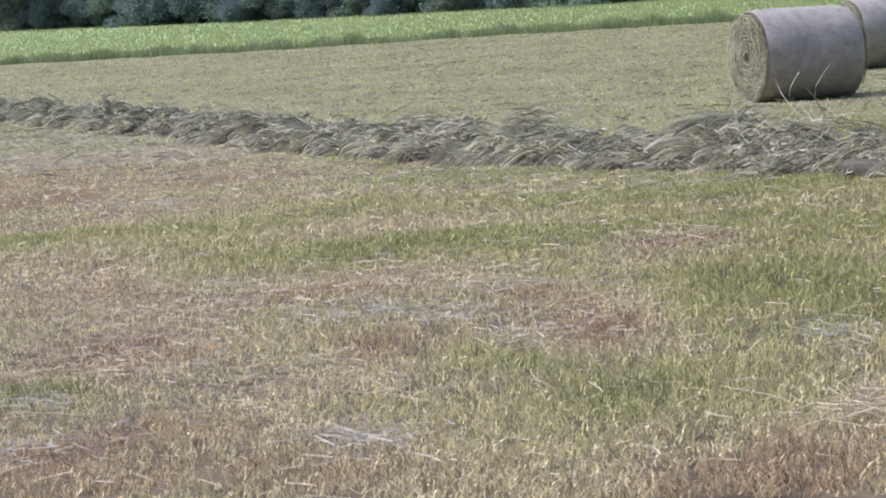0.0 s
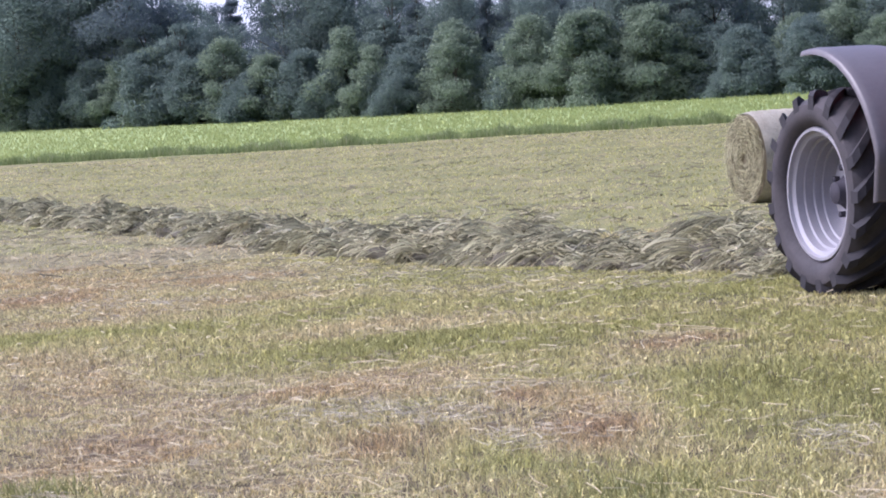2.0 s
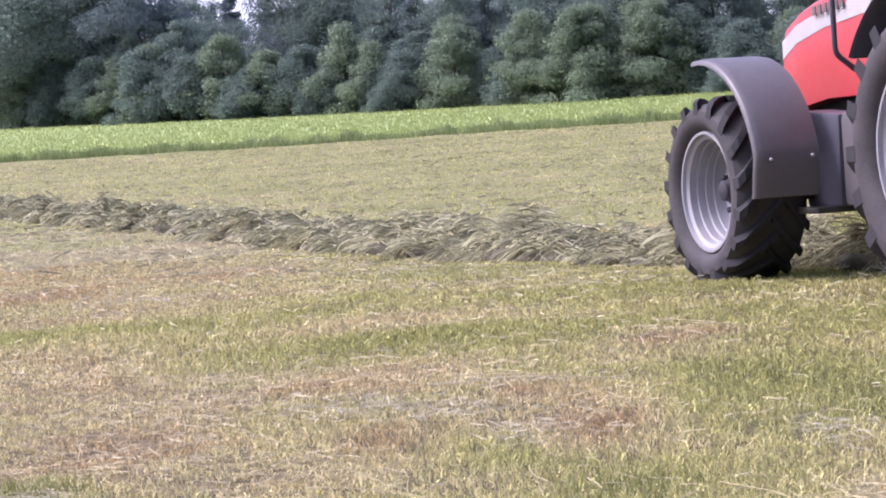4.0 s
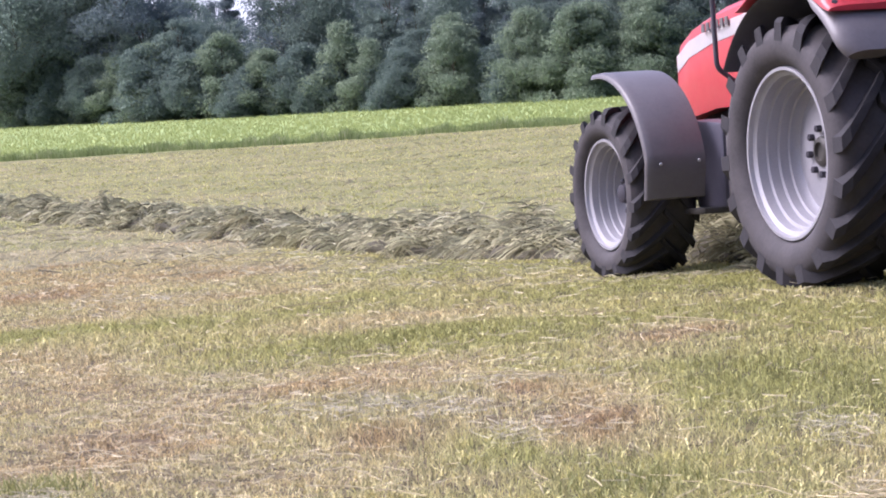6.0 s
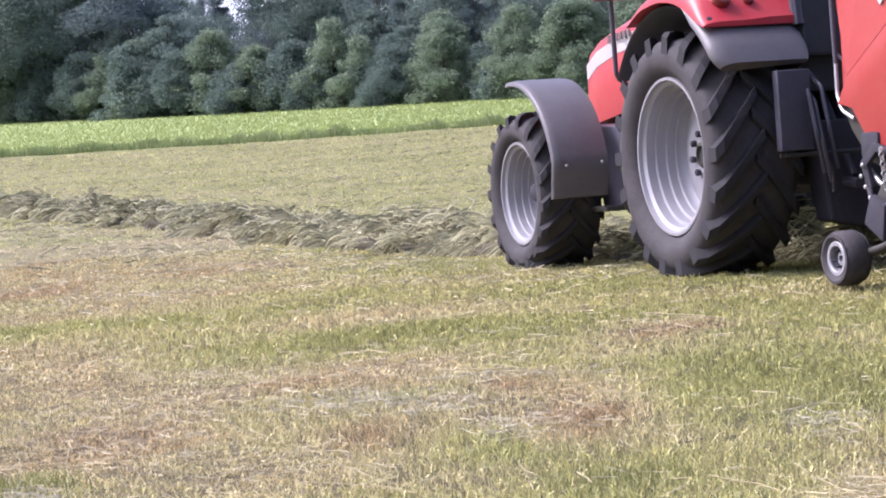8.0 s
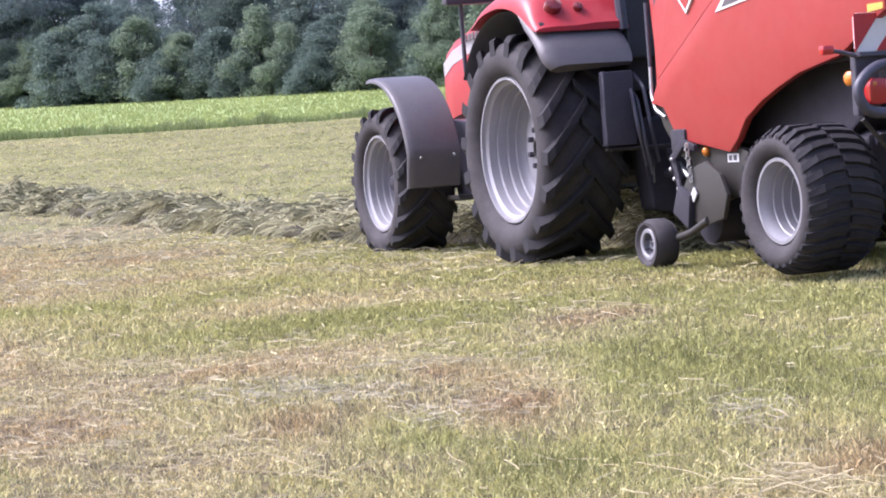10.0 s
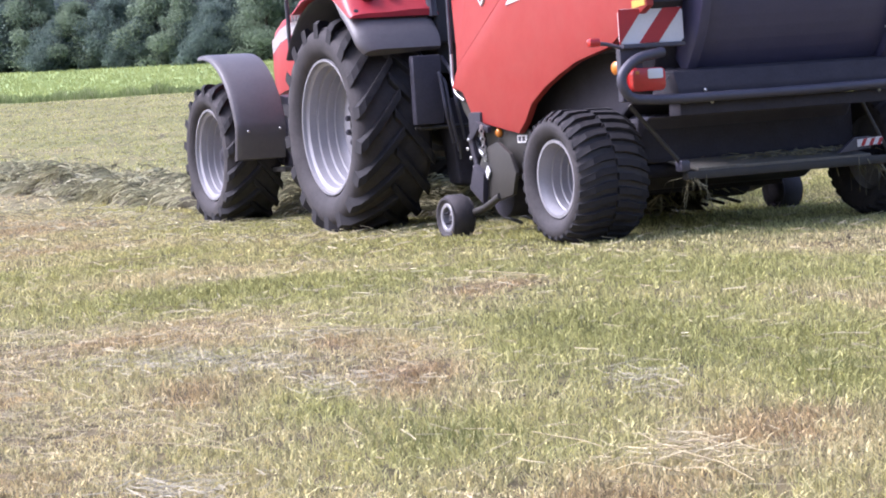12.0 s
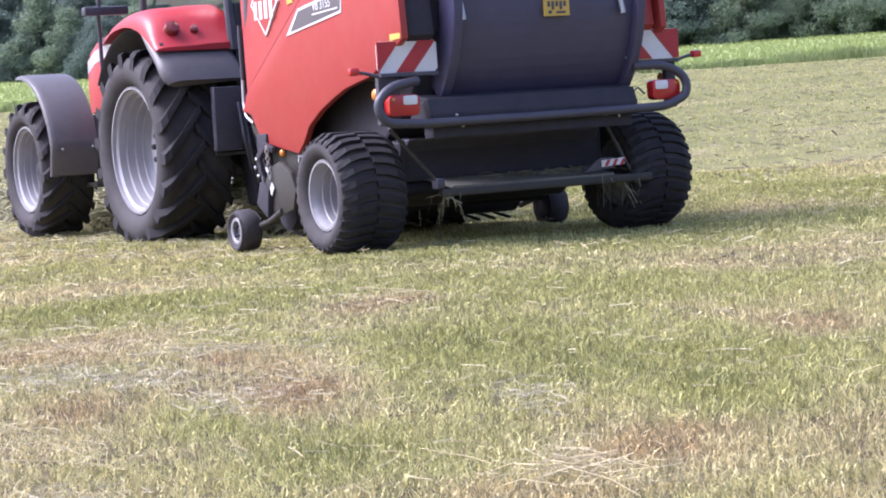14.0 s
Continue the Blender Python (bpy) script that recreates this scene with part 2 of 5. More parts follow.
OLIVE_PATCHES = [(-1.73, 13.50, 1.02, 0.90), (-0.27, 11.29, 0.56, 0.54), (0.49, 9.57, 0.31, 0.62), (1.19, 8.35, 0.48, 0.98), (0.47, 5.83, 0.32, 0.57),
                 (-1.20, 6.36, 0.15, 0.38), (0.15, 6.49, 0.19, 0.58), (1.79, 10.84, 0.44, 0.92), (1.27, 7.31, 0.28, 0.40), (1.61, 6.43, 0.10, 0.29),
                 (2.26, 10.73, 0.96, 1.10), (0.51, 11.52, 0.72, 1.01), (1.54, 5.97, 0.23, 0.41), (0.47, 5.53, 0.28, 0.42)]
RAKED_PATCHES = [(-3.65, 24.97, 2.08, 6.0), (-2.03, 21.5, 1.12, 3.0), (-3.23, 19.26, 0.98, 3.6)]
tone_rng = np.random.default_rng(77)
WAVES = [(f * tone_rng.uniform(0.7, 1.3), tone_rng.uniform(0, 2 * np.pi), tone_rng.uniform(0, 2 * np.pi), f ** -0.55) for f in (0.9, 1.3, 2.0, 2.9, 4.2, 6.0, 8.5, 12.0, 17.0, 24.0) for _ in range(3)]


def patchy(x, y):
    """Uneven growth at many scales, about -1 to 1."""
    z = 0
    for f, a, b, w in WAVES:
        z = z + w * np.sin(f * (x * np.cos(a) + y * np.sin(a)) + b + 0.9 * np.sin(0.6 * f * (y * np.cos(a) - x * np.sin(a)) + 2 * b))
    return z / 3.2


def near_patch(x, y, patches):
    """How far inside any of the patches a point lies, 0 to 1."""
    z = 0
    for px, py, wide, deep in patches:
        z = np.maximum(z, np.exp(-(((x - px) / wide) ** 2 + ((y - py) / deep) ** 2) ** 1.1 * 0.7))
    return z


def field_tone(x, y):
    """The field's colour: 0 dry reddish, 0.4 pale straw, 1 green."""
    x, y = np.asarray(x, float), np.asarray(y, float)
    base = 0.565 + 0.05 * np.clip(x / np.maximum(y, 1) / 0.15, -1, 1) + 0.05 * np.clip((y - 8) / 5, -1, 1) + 0.13 * np.clip((y - 24) / 10, 0, 1)
    # ragged edges
    u, v = x + 0.13 * patchy(x * 2 + 5, y * 2), y + 0.22 * patchy(x * 2, y * 2 - 7)
    red, straw, olive, raked = [near_patch(u, v, q) for q in (RED_PATCHES, STRAW_PATCHES, OLIVE_PATCHES, RAKED_PATCHES)]
    z = base + (0.29 - base) * raked * 0.75
    z = z + (0.36 - z) * straw * 0.75
    z = z + (0.84 - z) * olive * 0.58
    z = z + (0.09 - z) * red * 0.62
    return np.clip(z + 0.15 * patchy(x, y) - 0.08, 0.0, 0.92)


def ground_material():
    m = bpy.data.materials.new("mown_field")
    m.use_nodes = True
    nt = m.node_tree
    b = nt.nodes["Principled BSDF"]
    b.inputs["Roughness"].default_value = 0.9
    b.inputs["Specular IOR Level"].default_value = 0.15
    tc = node(m, "TexCoord")

    def noise_at(scale, stretch, detail=6.0):
        mp = node(m, "Mapping")
        mp.inputs["Scale"].default_value = stretch
        nt.links.new(tc.outputs["Object"], mp.inputs["Vector"])
        n = node(m, "TexNoise", Scale=scale, Detail=detail, Roughness=0.65)
        nt.links.new(mp.outputs[0], n.inputs["Vector"])
        return n.outputs["Fac"]

    def ramp(fac, stops):
        cr = nt.nodes.new("ShaderNodeValToRGB")
        cr.color_ramp.elements[0].position, cr.color_ramp.elements[0].color = stops[0][0], (*stops[0][1], 1)
        cr.color_ramp.elements[1].position, cr.color_ramp.elements[1].color = stops[-1][0], (*stops[-1][1], 1)
        for at, c in stops[1:-1]:
            cr.color_ramp.elements.new(at).color = (*c, 1)
        nt.links.new(fac, cr.inputs["Fac"])
        return cr.outputs[0]

    def mixed(fac, a, c, mode="MIX"):
        mx = nt.nodes.new("ShaderNodeMix")
        mx.data_type, mx.blend_type = "RGBA", mode
        if isinstance(fac, float):
            mx.inputs["Factor"].default_value = fac
        else:
            nt.links.new(fac, mx.inputs["Factor"])
        nt.links.new(a, mx.inputs["A"])
        nt.links.new(c, mx.inputs["B"])
        return mx.outputs["Result"]

    tone = node(m, "Attribute")
    tone.attribute_name = "tone"
    broad = ramp(tone.outputs["Fac"], [(0.0, (0.145, 0.103, 0.064)), (0.36, (0.175, 0.143, 0.082)), (0.6, (0.145, 0.132, 0.062)), (1.0, (0.10, 0.10, 0.042))])
    fine = ramp(noise_at(1.0, (5, 9, 6), 8.0), [(0.3, (0.35, 0.33, 0.3)), (0.5, (0.85, 0.85, 0.82)), (0.7, (1.35, 1.3, 1.2))])
    # dark blotches paint the shaded sides of low hay lumps onto the ground
    lump_shade = ramp(noise_at(1.0, (1.3, 0.7, 1), 7.0), [(0.34, (0.40, 0.38, 0.34)), (0.46, (0.95, 0.95, 0.93)), (0.62, (1.16, 1.14, 1.06))])
    soil = mixed(1.0, mixed(0.85, broad, fine, "MULTIPLY"), lump_shade, "MULTIPLY")
    # paler with distance, as if stalks hid the shaded gaps; put into the colour
    mat = ramp(tone.outputs["Fac"], [(0.0, (0.215, 0.168, 0.102)), (0.36, (0.246, 0.217, 0.118)), (0.6, (0.224, 0.216, 0.095)), (1.0, (0.17, 0.175, 0.07))])
    far_pale = node(m, "Attribute")
    far_pale.attribute_name = "far_pale"
    cut = mixed(far_pale.outputs["Fac"], soil, mixed(0.4, mixed(0.6, mat, fine, "MULTIPLY"), lump_shade, "MULTIPLY"))
    green = ramp(noise_at(1.0, (0.06, 0.3, 0.2)), [(0.3, (0.24, 0.31, 0.11)), (0.55, (0.30, 0.37, 0.14)), (0.75, (0.36, 0.40, 0.18))])
    at = node(m, "Attribute")
    at.attribute_name = "meadow"
    nt.links.new(mixed(at.outputs["Fac"], cut, green), b.inputs["Base Color"])
    bp = node(m, "Bump", Strength=0.7, Distance=0.05)
    nt.links.new(noise_at(1.0, (9, 14, 9), 8.0), bp.inputs["Height"])
    nt.links.new(bp.outputs[0], b.inputs["Normal"])
    return m


def link_arrays(name, verts, faces, mat, smooth=False):
    """One mesh object from numpy arrays of vertices and equal-sized faces."""
    me = bpy.data.meshes.new(name)
    verts, faces = np.asarray(verts, np.float32), np.asarray(faces, np.int32)
    k = faces.shape[1]
    me.vertices.add(len(verts))
    me.vertices.foreach_set("co", verts.ravel())
    me.loops.add(faces.size)
    me.loops.foreach_set("vertex_index", faces.ravel())
    me.polygons.add(len(faces))
    me.polygons.foreach_set("loop_start", np.arange(len(faces), dtype=np.int32) * k)
    me.polygons.foreach_set("use_smooth", np.full(len(faces), smooth))
    me.update(calc_edges=True)
    me.materials.append(mat)
    return new(name, me)


def build_ground():
    rs = np.concatenate([np.linspace(0.01, 4, 7), np.linspace(4.5, 30, 150), np.linspace(30.5, 130, 130), np.geomspace(135, 4000, 40)])
    az = np.radians(np.concatenate([np.linspace(-180, -26, 30)[:-1], np.linspace(-26, 32, 150), np.linspace(32, 180, 30)[1:]]))
    R, A = np.meshgrid(rs, az, indexing="ij")
    X, Y = R * np.sin(A) + 0.05, R * np.cos(A)
    V = np.stack([X, Y, turf(X, Y)], -1).reshape(-1, 3)
    n, k = len(rs), len(az)
    i, j = np.meshgrid(np.arange(n - 1), np.arange(k - 1), indexing="ij")
    F = np.stack([i * k + j, (i + 1) * k + j, (i + 1) * k + j + 1, i * k + j + 1], -1).reshape(-1, 4)
    ob = link_arrays("ground", V, F, ground_material(), True)
    a = ob.data.attributes.new("meadow", "FLOAT", "POINT")
    c = ob.data.attributes.new("far_pale", "FLOAT", "POINT")
    c.data.foreach_set("value", np.clip((np.hypot(V[:, 0], V[:, 1]) - 12) / 14, 0, 1).astype(np.float32))
    b = ob.data.attributes.new("tone", "FLOAT", "POINT")
    b.data.foreach_set("value", field_tone(V[:, 0], V[:, 1]).astype(np.float32))
    a.data.foreach_set("value", np.clip((V[:, 1] - meadow_edge(V[:, 0])) / 0.8 + 0.5, 0, 1).astype(np.float32))
    tagged(ob, "mown hay field of dry tan stubble with greener patches", "ground", kind="structure")


build_ground()


def blades(name, x, y, z, height, width, lean, mat, rng):
    """Upright tapered blades, bent once: two faces each."""
    n = len(x)
    a = rng.uniform(0, 2 * np.pi, n)
    face = rng.uniform(-0.9, 0.9, n)
    wx, wy = np.cos(face) * width / 2, np.sin(face) * width / 2
    dx, dy = np.cos(a) * lean * height, np.sin(a) * lean * height
    V = np.empty((n, 6, 3))
    for i, (fw, fh, fl) in enumerate([(-1, 0, 0), (1, 0, 0), (0.8, 0.55, 0.35), (-0.8, 0.55, 0.35), (0.25, 1, 1), (-0.25, 1, 1)]):
        V[:, i] = np.stack([x + fw * wx + fl * dx, y + fw * wy + fl * dy, z + fh * height], -1)
    base = np.arange(n)[:, None, None] * 6
    F = (base + np.array([[0, 1, 2, 3], [3, 2, 4, 5]])[None]).reshape(-1, 4)
    return link_arrays(name, V.reshape(-1, 3), F, mat)


def stalks(name, x, y, z, height, width, lean, mat, rng):
    """Cut stems, each bent along its length and cut off blunt: three faces each, with the field's tone."""
    n = len(x)
    a = rng.uniform(0, 2 * np.pi, n)
    face = rng.uniform(-0.8, 0.8, n)
    bow = rng.normal(0, 0.22, n) * height
    wx, wy = np.cos(face) * width / 2, np.sin(face) * width / 2
    dx, dy = np.cos(a) * lean * height, np.sin(a) * lean * height
    V = np.empty((n, 8, 3))
    for i, (h, w, b, l) in enumerate(((0, 1, 0, 0), (0.4, 0.95, 1, 0.25), (0.75, 0.8, 0.6, 0.62), (1, 0.5, -0.5, 1.15))):
        for k, side in enumerate((-1, 1) if i % 2 == 0 else (1, -1)):
            V[:, 2 * i + k] = np.stack([x + side * w * wx + l * dx + b * bow, y + side * w * wy + l * dy, z + h * height * (1 - 0.2 * lean * h)], -1)
    F = (np.arange(n)[:, None, None] * 8 + np.array([[0, 1, 2, 3], [3, 2, 4, 5], [5, 4, 6, 7]])[None]).reshape(-1, 4)
    ob = link_arrays(name, V.reshape(-1, 3), F, mat)
    t = ob.data.attributes.new("tone", "FLOAT", "POINT")
    t.data.foreach_set("value", np.repeat(field_tone(x, y) - 0.08, 8).astype(np.float32))
    return ob


def scatter(rng, n, r0, r1, a0, a1, power):
    """Points over a sector; power 2 is even, lower is denser near by."""
    u = rng.uniform(0, 1, n)
    r = (r0 ** power + u * (r1 ** power - r0 ** power)) ** (1 / power)
    a = rng.uniform(a0, a1, n)
    return r * np.sin(a), r * np.cos(a), r


# ---- building blocks ----
def part(name, bm, mat, parent=None, label="", smooth=False):
    me = bpy.data.meshes.new(name)
    bmesh.ops.recalc_face_normals(bm, faces=bm.faces)
    bm.to_mesh(me)
    bm.free()
    me.materials.append(mat)
    if smooth:
        me.polygons.foreach_set("use_smooth", [True] * len(me.polygons))
        me.set_sharp_from_angle(angle=radians(38))
    ob = new(name, me)
    ob.parent = parent
    return tagged(ob, label)


def bevel(bm, width, segments=2):
    if width:
        bmesh.ops.bevel(bm, geom=bm.edges[:], offset=width, segments=segments, affect="EDGES", profile=0.6, clamp_overlap=True)


def box(x0, x1, y0, y1, z0, z1, width=0.01, bm=None):
    """A bevelled block; with bm it is joined to that mesh."""
    b = bmesh.new()
    bmesh.ops.create_cube(b, size=1)
    for v in b.verts:
        v.co = Vector(((x0 + x1) / 2 + v.co.x * (x1 - x0), (y0 + y1) / 2 + v.co.y * (y1 - y0), (z0 + z1) / 2 + v.co.z * (z1 - z0)))
    bevel(b, min(width, (x1 - x0) / 3, (y1 - y0) / 3, (z1 - z0) / 3))
    return join(bm, b)


def rounded_box(x0, x1, y0, y1, z0, z1, radius):
    """A block whose outline, seen from behind, has well-rounded corners."""
    pts = []
    for cx, cz, a in ((x1 - radius, z1 - radius, 0), (x0 + radius, z1 - radius, 90), (x0 + radius, z0 + radius, 180), (x1 - radius, z0 + radius, 270)):
        pts += [(cx + radius * math.cos(radians(a + k)), cz + radius * math.sin(radians(a + k))) for k in (0, 30, 60, 90)]
    return slab(pts, "y", y0, y1, min(0.014, (y1 - y0) / 4))


def join(bm, b):
    if bm is None:
        return b
    me = bpy.data.meshes.new("joined")
    b.to_mesh(me)
    b.free()
    bm.from_mesh(me)
    bpy.data.meshes.remove(me)
    return bm


def slab(outline, axis, lo, hi, width=0.008, bm=None):
    """An outline in the plane across the axis, given thickness along it. x: (y, z) points; y: (x, z); z: (x, y)."""
    b = bmesh.new()
    put = {"x": lambda p, d: (d, p[0], p[1]), "y": lambda p, d: (p[0], d, p[1]), "z": lambda p, d: (p[0], p[1], d)}[axis]
    one = [b.verts.new(put(p, lo)) for p in outline]
    two = [b.verts.new(put(p, hi)) for p in outline]
    b.faces.new(one)
    b.faces.new(two[::-1])
    for i in range(len(one)):
        j = (i + 1) % len(one)
        b.faces.new((one[j], one[i], two[i], two[j]))
    bmesh.ops.recalc_face_normals(b, faces=b.faces)
    bevel(b, width)
    return join(bm, b)


def turned(profile, segments=48, x=0.0, closed=False):
    """A profile of (x, radius) turned round the x axis."""
    b = bmesh.new()
    rings = []
    for px, r in profile:
        rings.append([b.verts.new((x + px, r * math.sin(2 * math.pi * i / segments), r * math.cos(2 * math.pi * i / segments))) for i in range(segments)])
    pairs = list(zip(rings, rings[1:])) + ([(rings[-1], rings[0])] if closed else [])
    for a, c in pairs:
        for i in range(segments):
            j = (i + 1) % segments
            b.faces.new((a[i], a[j], c[j], c[i]))
    if not closed:
        b.faces.new(rings[0])
        b.faces.new(rings[-1][::-1])
    return b


def tube(points, radius, segments=10, bm=None):
    """A round bar or pipe along points, with its corners rounded."""
    pts = [Vector(p) for p in points]
    path = [pts[0]]
    for a, c, d in zip(pts, pts[1:], pts[2:]):
        k = min((c - a).length, (d - c).length, radius * 5) * 0.5
        p, q = c + (a - c).normalized() * k, c + (d - c).normalized() * k
        path += [p.lerp(c, s).lerp(c.lerp(q, s), s) for s in (0, 0.25, 0.5, 0.75, 1)]
    path.append(pts[-1])
    b = bmesh.new()
    rings, up = [], None
    for i, p in enumerate(path):
        way = (path[min(i + 1, len(path) - 1)] - path[max(i - 1, 0)]).normalized()
        if up is None:
            up = way.orthogonal().normalized()
        side = way.cross(up).normalized()
        up = side.cross(way).normalized()
        rings.append([b.verts.new(p + radius * (math.cos(2 * math.pi * k / segments) * side + math.sin(2 * math.pi * k / segments) * up)) for k in range(segments)])
    for a, c in zip(rings, rings[1:]):
        for i in range(segments):
            j = (i + 1) % segments
            b.faces.new((a[i], a[j], c[j], c[i]))
    b.faces.new(rings[0][::-1])
    b.faces.new(rings[-1])
    return join(bm, b)


def lens(x, y, z, radius, depth, axis, bm=None):
    """A domed round lamp lens that looks along the axis."""
    b = turned([(0, radius), (depth * 0.5, radius * 0.97), (depth * 0.85, radius * 0.7), (depth, radius * 0.25)], 20)
    bmesh.ops.rotate(b, verts=b.verts, cent=(0, 0, 0), matrix=axis.to_matrix() if isinstance(axis, Euler) else axis)
    bmesh.ops.translate(b, verts=b.verts, vec=(x, y, z))
    return join(bm, b)


BACK = Euler((0, 0, radians(-90)))      # the x axis turned to face rearwards
LEFT = Euler((0, 0, radians(180)))
RIGHT = Euler((0, 0, 0))


def tractor_tyre(radius, rim, width, depth):
    """Carcass with rounded shoulders; the lugs are parts of the wheel."""
    w, r = width / 2, radius - depth
    side = [(-w * 0.72, rim), (-w * 0.86, rim + 0.02), (-w * 0.97, rim + (r - rim) * 0.30), (-w, rim + (r - rim) * 0.52), (-w * 0.97, rim + (r - rim) * 0.76),
            (-w * 0.90, r - 0.03), (-w * 0.78, r - 0.006), (-w * 0.4, r + 0.002)]
    b = turned(side + [(-px, pr) for px, pr in side[::-1]], 72, closed=True)
    return b


def tractor_lug(radius, width, lugs, depth, mirror, s):
    """One slanted tread lug at the top of the tyre, on its half s."""
    w, r = width / 2, radius - depth
    lug = bmesh.new()
    half = math.pi / lugs * 0.23
    rings = []
    for f in (0, 0.3, 0.6, 0.85, 1.0):
        px = s * (-0.03 + f * (w * 0.99 + 0.03))
        a = -mirror * f * 1.4 * 2 * math.pi / lugs
        top, low = radius - 0.012 * f * f, r - 0.02
        if f == 1.0:
            top, low = radius - 0.035, r - 0.085
        h = half * (1 + 0.30 * f)
        rings.append([lug.verts.new((px, q * math.sin(a + e), q * math.cos(a + e))) for q, e in ((low, -h * 1.35), (top, -h), (top, h), (low, h * 1.35))])
    for p, q in zip(rings, rings[1:]):
        for i in range(4):
            j = (i + 1) % 4
            lug.faces.new((p[i], p[j], q[j], q[i]))
    lug.faces.new(rings[0])
    lug.faces.new(rings[-1][::-1])
    bmesh.ops.recalc_face_normals(lug, faces=lug.faces)
    return lug


def flotation_tyre(radius, rim, width, depth):
    """Wide rounded carcass."""
    w, r = width / 2, radius - depth
    side = [(-w * 0.74, rim), (-w * 0.88, rim + 0.015), (-w, rim + (r - rim) * 0.45), (-w * 0.98, rim + (r - rim) * 0.70), (-w * 0.88, r - 0.02), (-w * 0.6, r - 0.003)]
    b = turned(side + [(-px, pr) for px, pr in side[::-1]], 64, closed=True)
    return b


ROWS = [(-0.98, -0.02), (0.02, 0.98)]


def tread_block(radius, width, blocks, depth, n):
    """One block of the flotation tread, in row n, at the top of the tyre."""
    w, r = width / 2, radius - depth
    f0, f1 = ROWS[n]
    lug = bmesh.new()
    h = math.pi / blocks * 0.56
    rings = []
    for f, sl in ((f0, -1.5 if n == 0 else 1.1), (f0 + (f1 - f0) * 0.35, -0.1 if n == 0 else 0.8), (f0 + (f1 - f0) * 0.65, 0.8 if n == 0 else -0.1), (f1, 1.1 if n == 0 else -1.5)):
        drop = 0.05 * max(0, abs(f) - 0.7) / 0.3
        rings.append([lug.verts.new((f * w, q * math.sin(e + sl * h), q * math.cos(e + sl * h))) for q, e in ((r - 0.02 - drop, -h), (radius - drop, -h * 0.85), (radius - drop, h * 0.85), (r - 0.02 - drop, h))])
    for p, q in zip(rings, rings[1:]):
        for i in range(4):
            j = (i + 1) % 4
            lug.faces.new((p[i], p[j], q[j], q[i]))
    lug.faces.new(rings[0])
    lug.faces.new(rings[-1][::-1])
    bmesh.ops.recalc_face_normals(lug, faces=lug.faces)
    return lug


def ring_of(lug, name, parent, count, offset):
    """Copies of one tread piece round the wheel, sharing their mesh."""
    first = part(name, lug, M_TREAD, parent)
    for k in range(count):
        ob = first if k == 0 else new(name, first.data)
        ob.parent = parent
        ob.matrix_basis = Matrix.Rotation(2 * math.pi * (k + offset) / count, 4, "X")


def rim_mesh(rim, width, dish, hub):
    """Deep-dished steel rim with its lip, drop well and centre disc. Outer side at -x."""
    w = width / 2
    a = rim - min(0.052, rim * 0.14)
    p = [(-w * 0.76, rim + 0.004), (-w * 0.83, rim - 0.002), (-w * 0.83, rim - 0.020), (-w * 0.74, rim - 0.026), (-w * 0.69, a), (-w * 0.50, a - 0.004), (-w * 0.48, a - 0.045 * rim), (-w * 0.28, a - 0.05 * rim),
         (-w * 0.26, a - 0.085 * rim), (-w * 0.08, a - 0.09 * rim), (-w * 0.06, a - 0.12 * rim), (dish - 0.03, a - 0.125 * rim), (dish - 0.005, a - 0.16 * rim), (dish - 0.016, rim * 0.60), (dish - 0.03, rim * 0.585),
         (dish - 0.05, rim * 0.44), (dish - 0.055, hub)]
    back = [(dish - 0.02, hub), (dish + 0.02, rim * 0.86), (w * 0.4, rim * 0.93), (w * 0.66, rim + 0.003), (0, rim - 0.01)]
    return turned(p + back, 64, closed=True)


def wheel(name, parent, side, at, tyre, rim_r, width, dish, hub, bolts, bolt_ring, tyre_label, lugs=(), flush=False):
    """A wheel with tyre, rim, hub and nuts. Its outer side looks left (side -1) or right (+1)."""
    w = new(name)
    w.parent = parent
    w.matrix_basis = pose(*at)
    flip = Matrix.Identity(4) if side < 0 else Matrix.Diagonal((-1, 1, 1, 1))

    def add(n, bm, mat, label=""):
        bm.transform(flip)
        return part(n, bm, mat, w, label, True)

    add("tyre", tyre, M_RUBBER, tyre_label)
    add("rim", rim_mesh(rim_r, width, dish, hub), M_RIM, "silver-painted dished steel rim")
    q = min(1.0, rim_r / 0.3)
    hb = turned([(dish + 0.03 * q, hub * 1.25), (dish - 0.075 * q, hub * 1.2), (dish - 0.11 * q, hub * 0.85), (dish - 0.15 * q, hub * 0.75), (dish - 0.165 * q, hub * 0.4)], 24)
    if flush:
        hb.free()
        hb = turned([(dish + 0.03, hub * 1.2), (dish - 0.062, hub * 1.2), (dish - 0.075, hub * 1.05), (dish - 0.08, hub * 0.75), (dish - 0.062, hub * 0.7), (dish - 0.06, hub * 0.3)], 28)
    add("hub", hb, M_CHASSIS if flush else M_DARK, "flat grey hub plate" if flush else "dark greasy wheel hub")
    for k in range(bolts):
        a = 2 * math.pi * k / bolts
        k_n = min(1.0, rim_r / 0.3)
        nut = turned([(dish - 0.045, 0.021 * k_n), (dish - 0.085, 0.021 * k_n), (dish - 0.09, 0.012 * k_n)], 6)
        bmesh.ops.translate(nut, verts=nut.verts, vec=(0, bolt_ring * math.sin(a), bolt_ring * math.cos(a)))
        add("nut", nut, M_DARK)
    for bm, count, offset in lugs:
        ring_of(bm, "tread_lug", w, count, offset)
    return w


